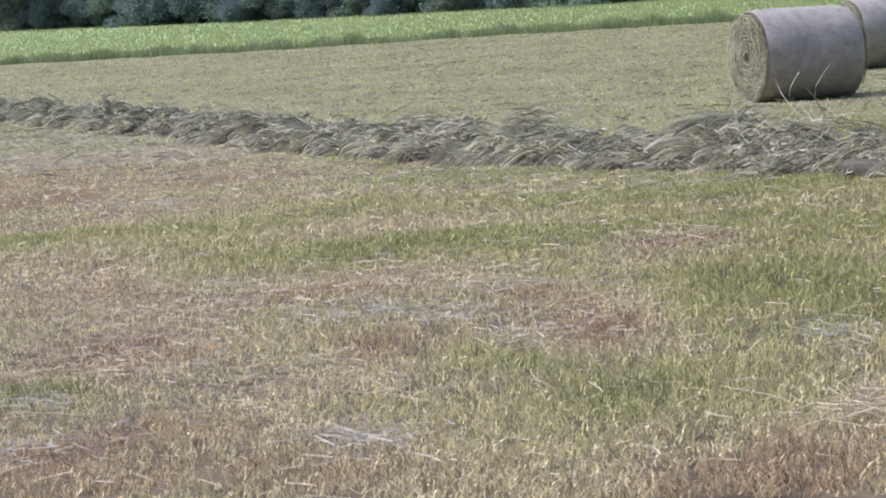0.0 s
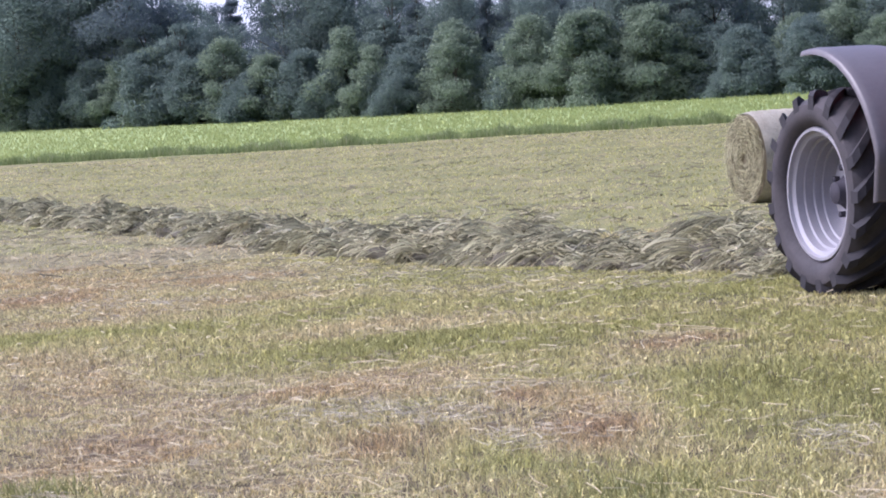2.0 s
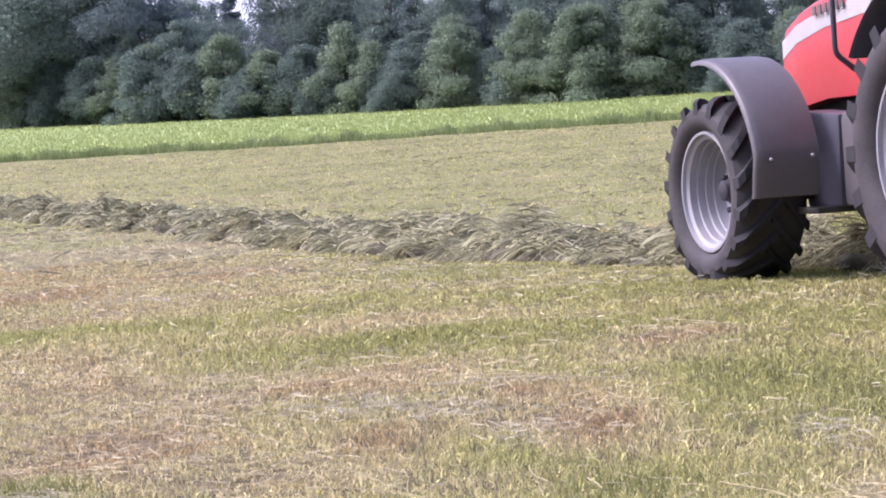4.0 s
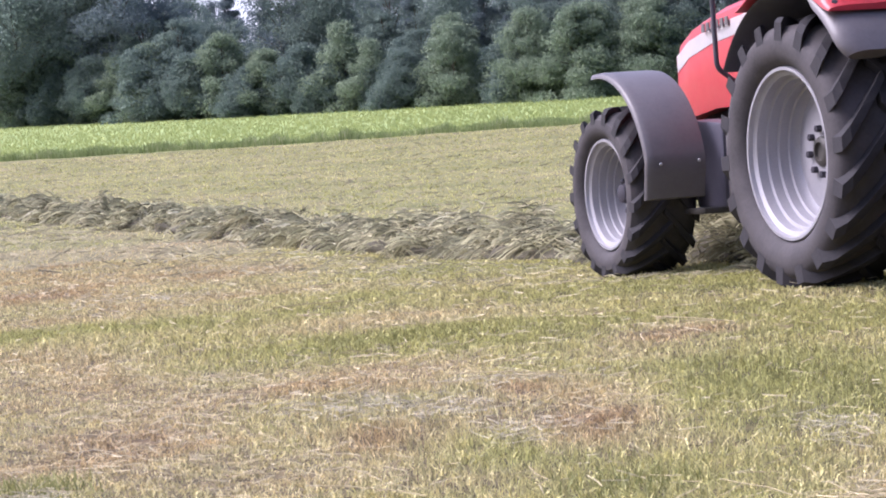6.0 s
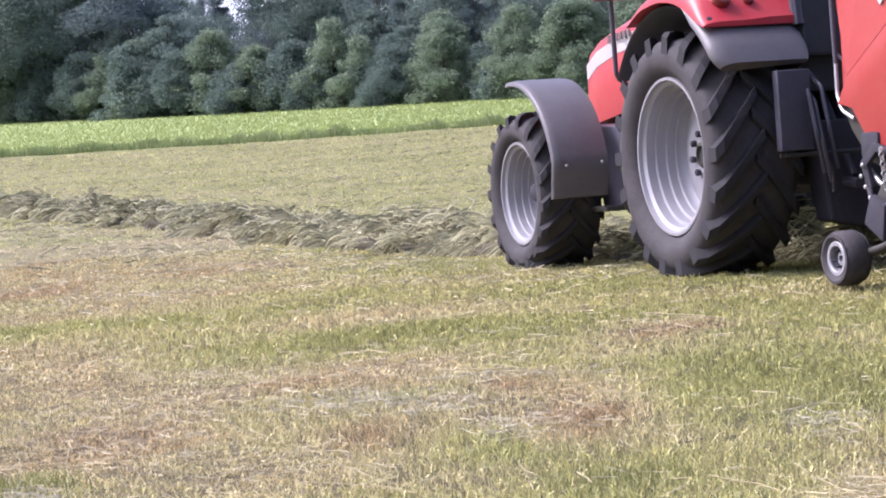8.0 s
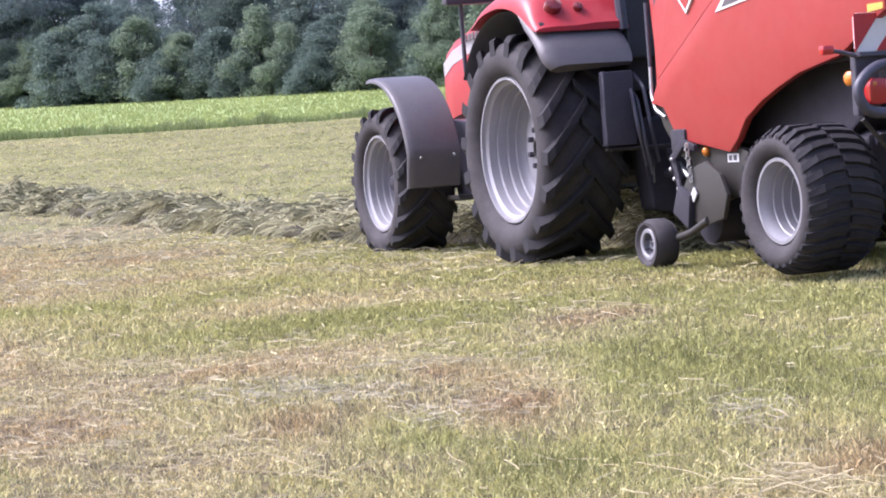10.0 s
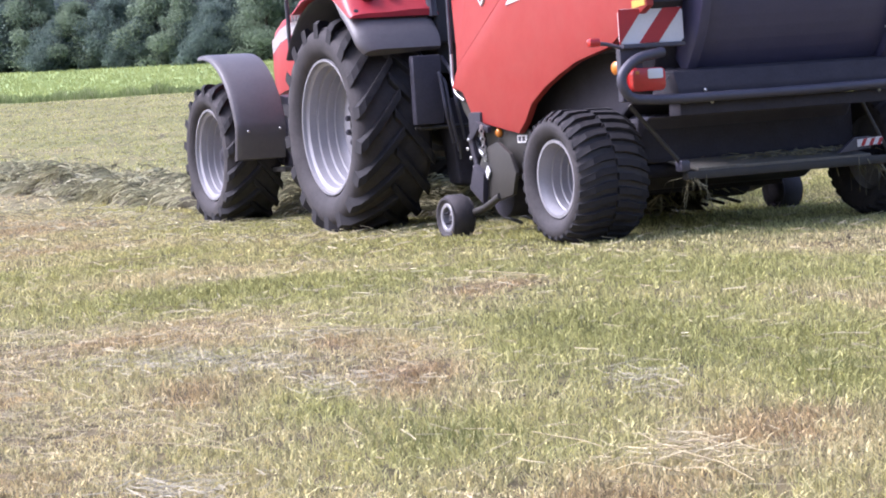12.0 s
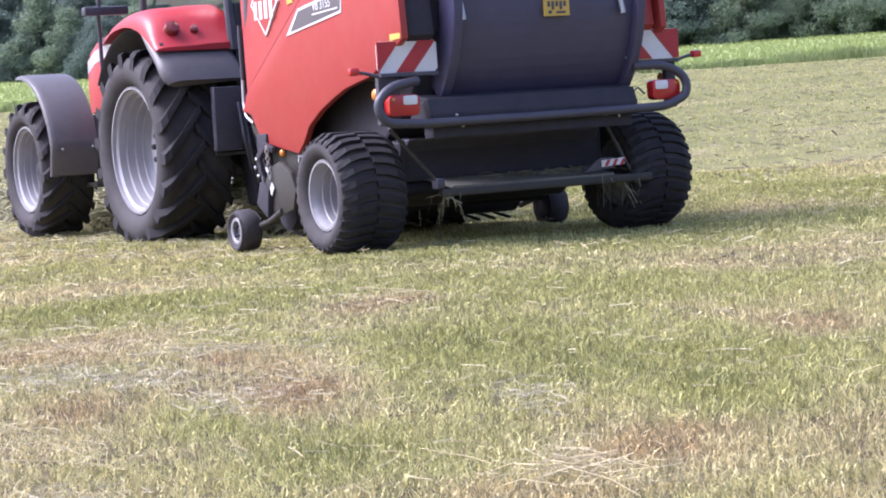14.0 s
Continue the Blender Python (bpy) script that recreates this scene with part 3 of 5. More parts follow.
def arc_sheet(cy, cz, radius, a0, a1, x0, x1, thick, steps=20, lip=0.0, tail=0.0):
    """A mudguard: an arc of sheet round (cy, cz); angles in degrees from forwards over the top to rearwards."""
    b = bmesh.new()
    rings = []
    spots = [(cy + radius * math.cos(radians(a)), cz + radius * math.sin(radians(a)), math.cos(radians(a)), math.sin(radians(a))) for a in np.linspace(a0, a1, steps)]
    if tail:
        y, z, c, s = spots[-1]
        spots += [(y + tail * s * k * 0.33, z - tail * k * 0.33, c, s) for k in (1, 2, 3)]
    for y, z, c, s in spots:
        o, i = (y, z), (y - thick * c, z - thick * s)
        d = (y - lip * c, z - lip * s)
        bow = [(x0 + (0.012 + 0.35 * lip) * (1 - math.cos(g)), y - lip * (1 - math.sin(g)) * c, z - lip * (1 - math.sin(g)) * s) for g in (0.45, 0.9, 1.3)]
        rings.append([b.verts.new(v) for v in ((x0, *d), *bow, (x0 + 0.05 + 0.35 * lip, o[0] + 0.006 * c, o[1] + 0.006 * s), (x1 - 0.05, o[0] + 0.006 * c, o[1] + 0.006 * s), (x1, *o), (x1, *i), (x0 + 0.02, *i))])
    for p, q in zip(rings, rings[1:]):
        for k in range(len(p)):
            m = (k + 1) % len(p)
            b.faces.new((p[k], p[m], q[m], q[k]))
    b.faces.new(rings[0])
    b.faces.new(rings[-1][::-1])
    return b


def mirrored(bm):
    bm.transform(Matrix.Diagonal((-1, 1, 1, 1)))
    return bm


def both(make, name, mat, parent, label="", smooth=False):
    """The same part on the left and, mirrored, on the right."""
    return [part(name, make() if s < 0 else mirrored(make()), mat, parent, label, smooth) for s in (-1, 1)]


# ---- tractor: origin on the turf under the rear axle, y forwards ----
R_REAR, R_FRONT, R_BALER, R_GAUGE = 0.80, 0.615, 0.405, 0.16
Z_REAR, Z_FRONT, Z_BALER, Z_GAUGE = 0.745, 0.555, 0.376, 0.115
BASE = 2.884


def build_tractor():
    t = new("tractor")
    tagged(t, "red farm tractor with dark grey mudguards pulling a round baler", "tractor")
    wheels = {}
    for s in (-1, 1):
        wheels["rear", s] = wheel("rear_wheel", t, s, (s * 0.96, 0, Z_REAR), tractor_tyre(R_REAR, 0.507, 0.60, 0.055), 0.507, 0.60, 0.045, 0.075, 8, 0.135, "big dusty black lugged rear tyre", [(tractor_lug(R_REAR, 0.60, 18, 0.055, 1, h), 18, 0.25 + 0.25 * h) for h in (-1, 1)], True)
        wheels["front", s] = wheel("front_wheel", t, s, (s * 0.94, BASE, Z_FRONT), tractor_tyre(R_FRONT, 0.392, 0.50, 0.045), 0.392, 0.50, 0.06, 0.085, 8, 0.15, "dusty black lugged front tyre", [(tractor_lug(R_FRONT, 0.50, 17, 0.045, 1, h), 17, 0.25 + 0.25 * h) for h in (-1, 1)])
    both(lambda: arc_sheet(BASE - 0.08, Z_FRONT + 0.045, 0.80, 84, 168, -1.20, -0.765, 0.03, 24, 0.032, 0.26), "front_mudguard", M_PLASTIC, t, "matt dark grey plastic front mudguard", True)
    for s in (-1, 1):
        for x, y, z in ((-1.10, BASE - 0.87, 0.74), (-0.82, BASE - 0.87, 0.75)):
            b = lens(x * -s, y, z, 0.012, 0.012, BACK)
            part("rivet", b, M_STEEL, t, "", True)
    # rear fenders: dark arch, red top, grey rear lip
    def arch():
        return arc_sheet(0.0, Z_REAR, 0.955, 34, 128, -1.19, -0.58, 0.015, 26, 0.0)

    both(arch, "wheel_arch", M_BLACK, t, "black wheel arch liner", True)

    def red_top():
        b = bmesh.new()
        rings = []
        ky = [0.46, 0.25, -0.05, -0.30, -0.50, -0.63, -0.70]
        kl = [1.595, 1.69, 1.725, 1.695, 1.61, 1.525, 1.50]
        kh = [1.63, 1.765, 1.85, 1.86, 1.79, 1.63, 1.50]
        for y in np.linspace(0.46, -0.70, 24):
            near = [y + d for d in (-0.08, -0.04, 0, 0.04, 0.08)]
            zl = np.mean([np.interp(-q, [-v for v in ky], kl) for q in near])
            zh = np.mean([np.interp(-q, [-v for v in ky], kh) for q in near])
            ring = [(-1.245, zl)]
            for t in np.linspace(0, 1, 9):
                ring.append((-1.25 + 0.30 * t ** 2.2, zl + (zh - zl) * (1 - (1 - t) ** 2.2)))
            ring += [(-0.80, zh + 0.012), (-0.62, zh + 0.015), (-0.57, zh), (-0.56, zl)]
            rings.append([b.verts.new((x, y, z)) for x, z in ring])
        for p, q in zip(rings, rings[1:]):
            for k in range(len(p)):
                m = (k + 1) % len(p)
                b.faces.new((p[k], p[m], q[m], q[k]))
        b.faces.new(rings[0])
        b.faces.new(rings[-1][::-1])
        return b

    both(red_top, "fender", M_RED, t, "glossy red rear fender top", True)

    def lip():
        b = bmesh.new()
        rings = []
        for a in np.linspace(114, 147.5, 22):
            c, n = math.cos(radians(a)), math.sin(radians(a))
            end = max(0.0, (a - 139) / 10)
            edge = 0.11 * (1 - math.sqrt(max(0.0, 1 - end * end)))
            full = min(1.0, 0.25 + (a - 114) / 12)
            ring = []
            for g in np.linspace(0, math.pi / 2, 8):
                r = 1.012 - 0.065 * full * (1 - math.sin(g)) - 0.02 * end
                ring.append((-1.252 + edge + 0.12 * (1 - math.cos(g)), r))
            ring += [(-0.66, 1.012 - 0.02 * end), (-0.60 - edge * 0.5, 0.99), (-0.60 - edge * 0.5, 0.955), (-1.20 + edge, 0.955 - 0.05 * full)]
            rings.append([b.verts.new((x, r * c, Z_REAR + r * n)) for x, r in ring])
        for p, q in zip(rings, rings[1:]):
            for k in range(len(p)):
                m = (k + 1) % len(p)
                b.faces.new((p[k], p[m], q[m], q[k]))
        b.faces.new(rings[0])
        b.faces.new(rings[-1][::-1])
        bmesh.ops.recalc_face_normals(b, faces=b.faces)
        return b

    both(lip, "fender_extension", M_PLASTIC, t, "dark grey plastic fender extension", True)
    for s in (-1, 1):
        for x, z, r, mat, lab in ((1.07, 1.70, 0.060, M_LAMP_DARK, "round red tail lamp"), (0.89, 1.68, 0.034, M_LAMP_DARK, "small round reflector"), (1.19, 1.575, 0.018, M_DARK, ""), (1.145, 1.57, 0.018, M_DARK, ""), (0.79, 1.575, 0.018, M_DARK, ""), (0.73, 1.575, 0.018, M_DARK, "")):
            y, z = (-0.585, z - 0.03) if z > 1.6 else (-0.665, z - 0.015)
            if r > 0.03:
                b = turned([(-0.12, r), (0.03, r), (0.05, r * 0.9), (0.06, r * 0.4)], 20)
            else:
                b = turned([(-0.02, r), (0.006, r), (0.008, r * 0.6)], 14)
            bmesh.ops.rotate(b, verts=b.verts, cent=(0, 0, 0), matrix=Vector((1, 0, 0)).rotation_difference(Vector((0, -0.75, 0.66))).to_matrix())
            bmesh.ops.translate(b, verts=b.verts, vec=(s * x, y, z))
            part("tail_lamp" if r > 0.03 else "fender_plug", b, mat, t, lab, True)
    # hood: rounded red bonnet with a white flash
    sections = [(1.25, 0.44, 1.10, 1.88), (1.9, 0.44, 1.10, 1.87), (2.5, 0.43, 1.10, 1.82), (2.9, 0.42, 1.06, 1.75), (3.13, 0.41, 1.02, 1.66), (3.24, 0.36, 1.02, 1.52)]
    b = bmesh.new()
    rings = []
    for y, w, lo, hi in sections:
        q = [(-w, lo), (-w - 0.01, lo + (hi - lo) * 0.35), (-w, hi - 0.20), (-w * 0.93, hi - 0.08), (-w * 0.7, hi - 0.02), (0, hi)]
        q = q + [(-x, z) for x, z in q[-2::-1]]
        rings.append([b.verts.new((x, y, z)) for x, z in q])
    for p, q in zip(rings, rings[1:]):
        for k in range(len(p)):
            m = (k + 1) % len(p)
            b.faces.new((p[k], p[m], q[m], q[k]))
    b.faces.new(rings[0])
    b.faces.new(rings[-1][::-1])
    part("hood", b, M_RED, t, "glossy red engine hood", True)
    for s in (-1, 1):
        b = bmesh.new()
        lo, hi = [], []
        for y, w, l, h in sections[:5]:
            lo.append((s * (w + 0.007), y, h - 0.30 + 0.03))
            hi.append((s * (w + 0.006), y, h - 0.155))
        a, c = [b.verts.new(v) for v in lo], [b.verts.new(v) for v in hi]
        for i in range(len(a) - 1):
            b.faces.new((a[i], a[i + 1], c[i + 1], c[i]))
        bmesh.ops.solidify(b, geom=b.faces[:], thickness=0.006)
        flash = part("hood_stripe", b, M_WHITE, t, "white stripe along the hood")
        b = None
        for k in range(6):
            y = 2.18 + k * 0.075
            b = box(s * 0.455 - 0.004, s * 0.455 + 0.004, y, y + 0.05, 1.655 - k * 0.004, 1.715 - k * 0.004, 0.002, b)
        part("lettering_bar", b, M_PLASTIC, flash)
    part("grille", box(-0.30, 0.30, 3.26, 3.30, 1.16, 1.46, 0.02), M_BLACK, t, "black radiator grille")
    part("engine_block", box(-0.30, 0.30, 0.6, 3.1, 0.62, 1.12, 0.04), M_DARK, t, "grimy dark engine block")
    part("front_weight", box(-0.28, 0.28, 3.05, 3.42, 0.62, 0.95, 0.05), M_DARK, t, "dark cast front weight block")
    part("transmission", box(-0.26, 0.26, -0.55, 0.9, 0.5, 1.1, 0.06), M_DARK, t, "dark transmission housing")
    part("rear_axle", turned([(-0.95, 0.10), (-0.45, 0.12), (-0.3, 0.2), (0.3, 0.2), (0.45, 0.12), (0.95, 0.10)], 24), M_DARK, t, smooth=True).location = (0, 0, Z_REAR)
    part("front_axle", turned([(-0.9, 0.09), (-0.6, 0.07), (-0.2, 0.12), (0.2, 0.12), (0.6, 0.07), (0.9, 0.09)], 20), M_DARK, t, smooth=True).location = (0, BASE, Z_FRONT)
    both(lambda: box(-0.66, -0.36, 1.10, 1.95, 0.42, 1.0, 0.05), "fuel_tank", M_PLASTIC, t, "dark grey side tank with a worn edge", True)
    both(lambda: slab([(1.96, 0.99), (2.44, 1.03), (2.44, 0.42), (1.98, 0.42)], "x", -0.66, -0.44, 0.03), "step_panel", M_BLACK, t, "black step side panel with a worn edge", True)
    both(lambda: tube([(-0.685, 2.435, 1.02), (-0.69, 2.44, 0.8), (-0.685, 2.435, 0.44)], 0.011), "worn_edge", M_CHASSIS, t, "scuffed pale edge of the step panel", True)
    both(lambda: box(-0.80, -0.46, 2.02, 2.42, 0.385, 0.425, 0.01), "step_plate", M_CHASSIS, t, "dusty grey step plate", True)
    both(lambda: box(-0.885, -0.665, -0.91, -0.84, 0.725, 1.215, 0.010), "toolbox", M_BLACK, t, "flat black box behind the rear wheel", True)
    both(lambda: tube([(-0.88, -0.87, 0.70), (-0.60, -0.90, 0.70), (-0.56, -0.92, 0.60), (-0.56, -0.92, 0.46)], 0.012), "bracket_pipe", M_CHASSIS, t, "bent dark bracket pipe", True)
    for x0, z0 in ((-0.66, 1.18), (-0.62, 1.12), (-0.57, 1.2)):
        part("coupling_hose", tube([(x0, -0.72, z0), (x0 - 0.03, -0.92, z0 - 0.10), (x0 - 0.02, -0.97, z0 - 0.35), (x0 + 0.06, -0.90, z0 - 0.60)], 0.014, 8), M_BLACK, t, "black coupling hose", True)
    part("toolbox_bracket", tube([(-0.85, -0.88, 0.70), (-0.2, -0.88, 0.70)], 0.014), M_CHASSIS, t)
    for s in (-1, 1):
        part("lower_link", tube([(s * 0.35, -0.3, 0.55), (s * 0.42, -1.0, 0.5)], 0.035), M_DARK, t, "lower hitch arm")
        part("lift_rod", tube([(s * 0.36, -0.45, 1.15), (s * 0.4, -0.9, 0.55)], 0.022), M_DARK, t)
    part("drawbar", box(-0.06, 0.06, -1.02, 0.3, 0.40, 0.47, 0.01), M_DARK, t)
    # added plate: its dark sheet stands in for shade behind the rear wheels
    part("hitch_shade_plate", slab([(-0.60, 0.90), (0.60, 0.90), (0.52, 0.28), (0.14, 0.20), (-0.14, 0.20), (-0.52, 0.28)], "y", -0.80, -0.60, 0.02), M_DARK, t, "added dark plate standing in for the shade behind the rear axle")
    # cab
    part("cab_floor", box(-0.55, 0.55, -0.62, 1.2, 1.08, 1.5, 0.03), M_SEAT, t, "dark cab base")
    part("cab_rear_wall", box(-0.58, 0.58, -0.70, -0.60, 1.30, 1.86, 0.02), M_SEAT, t, "dark lower rear wall of the cab")
    for s in (-1, 1):
        part("cab_post", tube([(s * 0.60, -0.68, 1.5), (s * 0.63, -0.60, 2.65)], 0.04), M_BLACK, t)
        part("cab_post", tube([(s * 0.60, 1.22, 1.5), (s * 0.60, 1.05, 2.65)], 0.035), M_BLACK, t)
        part("cab_window", slab([(-0.60, 1.88), (1.14, 1.60), (1.02, 2.6), (-0.56, 2.6)], "x", s * 0.60, s * 0.606, 0.001), M_GLASS, t, "clear side window")
    part("cab_window", slab([(-0.55, 1.88), (0.55, 1.88), (0.57, 2.6), (-0.57, 2.6)], "y", -0.66, -0.654, 0.001), M_GLASS, t, "clear rear window")
    part("cab_window", slab([(-0.55, 1.88), (0.55, 1.88), (0.55, 2.6), (-0.55, 2.6)], "y", 1.13, 1.136, 0.001), M_GLASS, t, "clear windscreen")
    part("cab_roof", box(-0.72, 0.72, -0.8, 1.3, 2.62, 2.85, 0.07), M_RED, t, "red cab roof", True)
    part("driver_seat", box(-0.24, 0.24, -0.35, 0.25, 1.5, 1.66, 0.05), M_SEAT, t, smooth=True)
    both(lambda: tube([(-0.62, 1.24, 2.2), (-0.86, 1.5, 2.2), (-0.86, 1.56, 1.88), (-0.84, 1.6, 1.34), (-0.70, 1.62, 1.24)], 0.017), "mirror_pole", M_BLACK, t, "bent black tube pole", True)
    both(lambda: box(-1.0, -0.60, 1.50, 1.60, 1.875, 1.95, 0.02), "work_lamp_bar", M_BLACK, t, "black bracket on the pole", True)
    return t, wheels


# ---- round baler: origin on the turf under its axle, y forwards ----
def build_baler():
    b0 = new("round_baler")
    tagged(b0, "red and black round baler drawn behind the tractor", "baler")
    wheels = {}
    for s in (-1, 1):
        wheels["baler", s] = wheel("wheel", b0, s, (s * 1.105, 0, Z_BALER), flotation_tyre(R_BALER, 0.235, 0.48, 0.022), 0.235, 0.48, 0.08, 0.05, 6, 0.09, "wide black block-tread flotation tyre", [(tread_block(R_BALER, 0.48, 30, 0.020, n), 30, 0.5 * n) for n in range(2)])
        wheels["gauge", s] = wheel("gauge_wheel", b0, s, (s * 1.165 if s < 0 else 1.27, 1.68 if s < 0 else 1.46, Z_GAUGE), flotation_tyre(R_GAUGE, 0.095, 0.16, 0.004), 0.095, 0.16, 0.02, 0.018, 4, 0.045, "small plain black pneumatic tyre")
    for s in (-1, 1):
        plate = turned([(0.045, 0.088), (0.060, 0.088), (0.066, 0.03)], 24)
        part("inner_plate", plate if s < 0 else mirrored(plate), M_DARK, wheels["gauge", s], "dark inner wheel plate", True)
    top = 2.35
    outline = [(1.95, 0.97), (1.80, 0.94), (1.64, 0.74), (1.02, 0.645), (0.92, 0.72), (0.82, 0.83), (0.63, 0.925), (0.45, 0.99), (0.22, 1.06), (-0.20, 1.13), (-0.66, 1.34), (-0.64, 1.60), (-0.40, top), (-0.30, top), (1.84, 1.12)]
    both(lambda: slab(outline, "x", -1.00, -0.95, 0.010), "side_panel", M_RED_PANEL, b0, "large orange-red side panel, slightly dusty", True)

    def facet():
        b = bmesh.new()
        v = [b.verts.new(q) for q in ((-1.0, 1.835, 1.12), (-0.955, 1.95, 0.975), (-0.915, 2.0, 1.6), (-0.87, 2.16, 1.95), (-0.93, 1.5, top), (-1.0, -0.29, top))]
        for i in (1, 2, 3, 4):
            b.faces.new((v[0], v[i], v[i + 1]))
        bmesh.ops.recalc_face_normals(b, faces=b.faces)
        bmesh.ops.solidify(b, geom=b.faces[:], thickness=0.03)
        return b

    both(facet, "panel_facet", M_RED_PANEL, b0, "bent front facet of the side panel")
    # plates on the left and right panels
    for s in (-1, 1):
        def flat(pts, d0, d1, w=0.002):
            return slab(pts, "x", s * d0, s * d1, w)

        cy, cz, k = 1.43, 1.72, 1.0
        dia = lambda q: [(cy + 0.235 * q, cz), (cy, cz - 0.235 * q), (cy - 0.235 * q, cz), (cy, cz + 0.235 * q)]
        logo = part("badge", flat(dia(1.0), 0.94, 1.004), M_WHITE, b0, "white-rimmed diamond badge")
        part("badge_field", flat(dia(0.88), 1.003, 1.007), M_RED_PANEL, logo)
        bars = None
        for j in range(4):
            y = cy + 0.17 - j * 0.09
            bars = box(min(s * 1.006, s * 1.010), max(s * 1.006, s * 1.010), y - 0.055, y, cz - 0.11, cz + 0.02, 0.002, bars)
        part("badge_bar", bars, M_WHITE, logo)
        plate = part("model_plate", flat([(1.08, 1.465), (0.86, 1.64), (0.16, 1.725), (0.18, 1.565)], 1.0, 1.006), M_WHITE, b0, "slanted model plate with a pale rim")
        part("plate_field", flat([(1.0, 1.488), (0.85, 1.622), (0.175, 1.705), (0.193, 1.582)], 1.005, 1.009), M_PLASTIC, plate)
        cu = bpy.data.curves.new("model_text", "FONT")
        cu.body, cu.size, cu.extrude = "VB 3155", 0.088, 0.001
        tmp = new("model_text", cu)
        me = bpy.data.meshes.new_from_object(tmp.evaluated_get(bpy.context.evaluated_depsgraph_get()))
        bpy.data.objects.remove(tmp)
        me.materials.append(M_WHITE)
        txt = new("model_text", me)
        txt.parent = plate
        txt.matrix_basis = pose(s * 1.0105, 0.615 if s < 0 else 0.225, 1.608 if s < 0 else 1.622, 90, 0, 90 * s) @ pose(0, 0, 0, 0, 0, 2 if s < 0 else -2) @ Matrix.Diagonal((0.95, 1, 1, 1))
        part("plate_bar", flat([(0.62, 1.578), (0.22, 1.596), (0.22, 1.606), (0.62, 1.588)], 1.0, 1.012, 0.001), M_WHITE, plate)
        part("warning_sticker", flat([(-0.50, 1.335), (-0.645, 1.345), (-0.645, 1.378), (-0.50, 1.378)], 1.0, 1.004, 0.001), M_YELLOW, b0, "yellow warning sticker")
        part("sticker", flat([(1.04, 1.68), (0.95, 1.69), (0.95, 1.76), (1.04, 1.75)], 0.96, 1.002, 0.001), M_YELLOW, b0, "small pale sticker")
        part("marker_lamp", lens(s * 0.96, 1.36, 0.655, 0.030, 0.03, LEFT if s < 0 else RIGHT), M_AMBER, b0, "round amber marker lamp", True)
        part("marker_lamp", lens(s * 1.08, -0.42, 1.0, 0.04, 0.03, LEFT if s < 0 else RIGHT), M_AMBER, b0, "amber side lamp", True)
        part("sticker", flat([(1.12, 0.585), (0.99, 0.585), (0.99, 0.635), (1.12, 0.635)], 0.955, 0.96, 0.001), M_WHITE, b0, "small white safety sticker")
        for y in (1.03, 1.085):
            part("sticker_mark", flat([(y + 0.018, 0.595), (y - 0.018, 0.595), (y - 0.018, 0.626), (y + 0.018, 0.626)], 0.956, 0.9625, 0.001), M_BLACK, b0)
    # chamber, tailgate drum and frames
    part("chamber", slab([(1.95, 1.0), (1.6, 0.72), (0.2, 0.62), (-0.35, 0.95), (-0.50, 1.4), (-0.38, 2.3), (1.5, 2.3), (2.1, 1.9)], "x", -0.80, 0.80, 0.02), M_DARK, b0, "dark bale chamber body")
    cy, cz, rr = 0.22, 1.62, 0.92
    drum = [(cy + rr * math.cos(radians(a)), cz + rr * math.sin(radians(a))) for a in np.linspace(110, 232, 26)]
    part("tailgate", slab(drum + [(0.0, 1.0), (0.0, 2.3)], "x", -0.60, 0.72, 0.01), M_TAILGATE, b0, "smooth curved black tailgate", True)
    for s in (-1, 1):
        edge = [(cy + (rr + 0.05) * math.cos(radians(a)), cz + (rr + 0.05) * math.sin(radians(a))) for a in np.linspace(110, 225, 22)]
        inner = [(cy + (rr - 0.16) * math.cos(radians(a)), cz + (rr - 0.16) * math.sin(radians(a))) for a in np.linspace(225, 110, 22)]
        x = -0.66 if s < 0 else 0.72
        part("tailgate_frame", slab(edge + inner, "x", x, x + 0.07, 0.015), M_TAILGATE, b0, "black curved tailgate rib", True)
        part("tailgate_side", slab([(-0.62, 1.36), (-0.58, 1.62), (-0.40, 2.3), (0.2, 2.3), (0.2, 1.1), (-0.25, 1.1)], "x", min(s * 0.74, s * 0.93), max(s * 0.74, s * 0.93), 0.015), M_DARK if s < 0 else M_RED_PANEL, b0, "side of the tailgate", True)
        part("latch_cylinder", tube([(s * 0.60 + 0.02, -0.72, 1.44), (s * 0.60, -0.70, 1.62)], 0.018), M_STEEL, b0, "bright latch pin")
    part("apron", slab([(-0.645, 0.775), (-0.650, 0.86), (-0.605, 0.955), (-0.36, 0.985), (-0.36, 0.775)], "x", -0.82, 0.74, 0.012), M_DARK, b0, "sloping black apron plate", True)
    part("apron_beam", box(-0.80, 0.70, -0.63, -0.50, 0.70, 0.772, 0.012), M_DARK, b0, "black rear cross beam", True)
    part("chamber_floor", slab([(-0.16, 0.70), (0.06, 0.42), (0.40, 0.24), (1.1, 0.22), (1.3, 0.62), (0.0, 0.72)], "x", -0.74, 0.74, 0.02), M_BLACK, b0, "dark underside of the bale chamber")
    for x, z in ((-0.66, 0.90), (-0.62, 0.90), (0.58, 0.90), (-0.64, 0.84), (-0.60, 0.77), (0.58, 0.77), (-0.78, 0.78)):
        part("bolt", lens(x, -0.652 if z < 0.87 else -0.60, z, 0.011, 0.012, BACK), M_STEEL, b0)
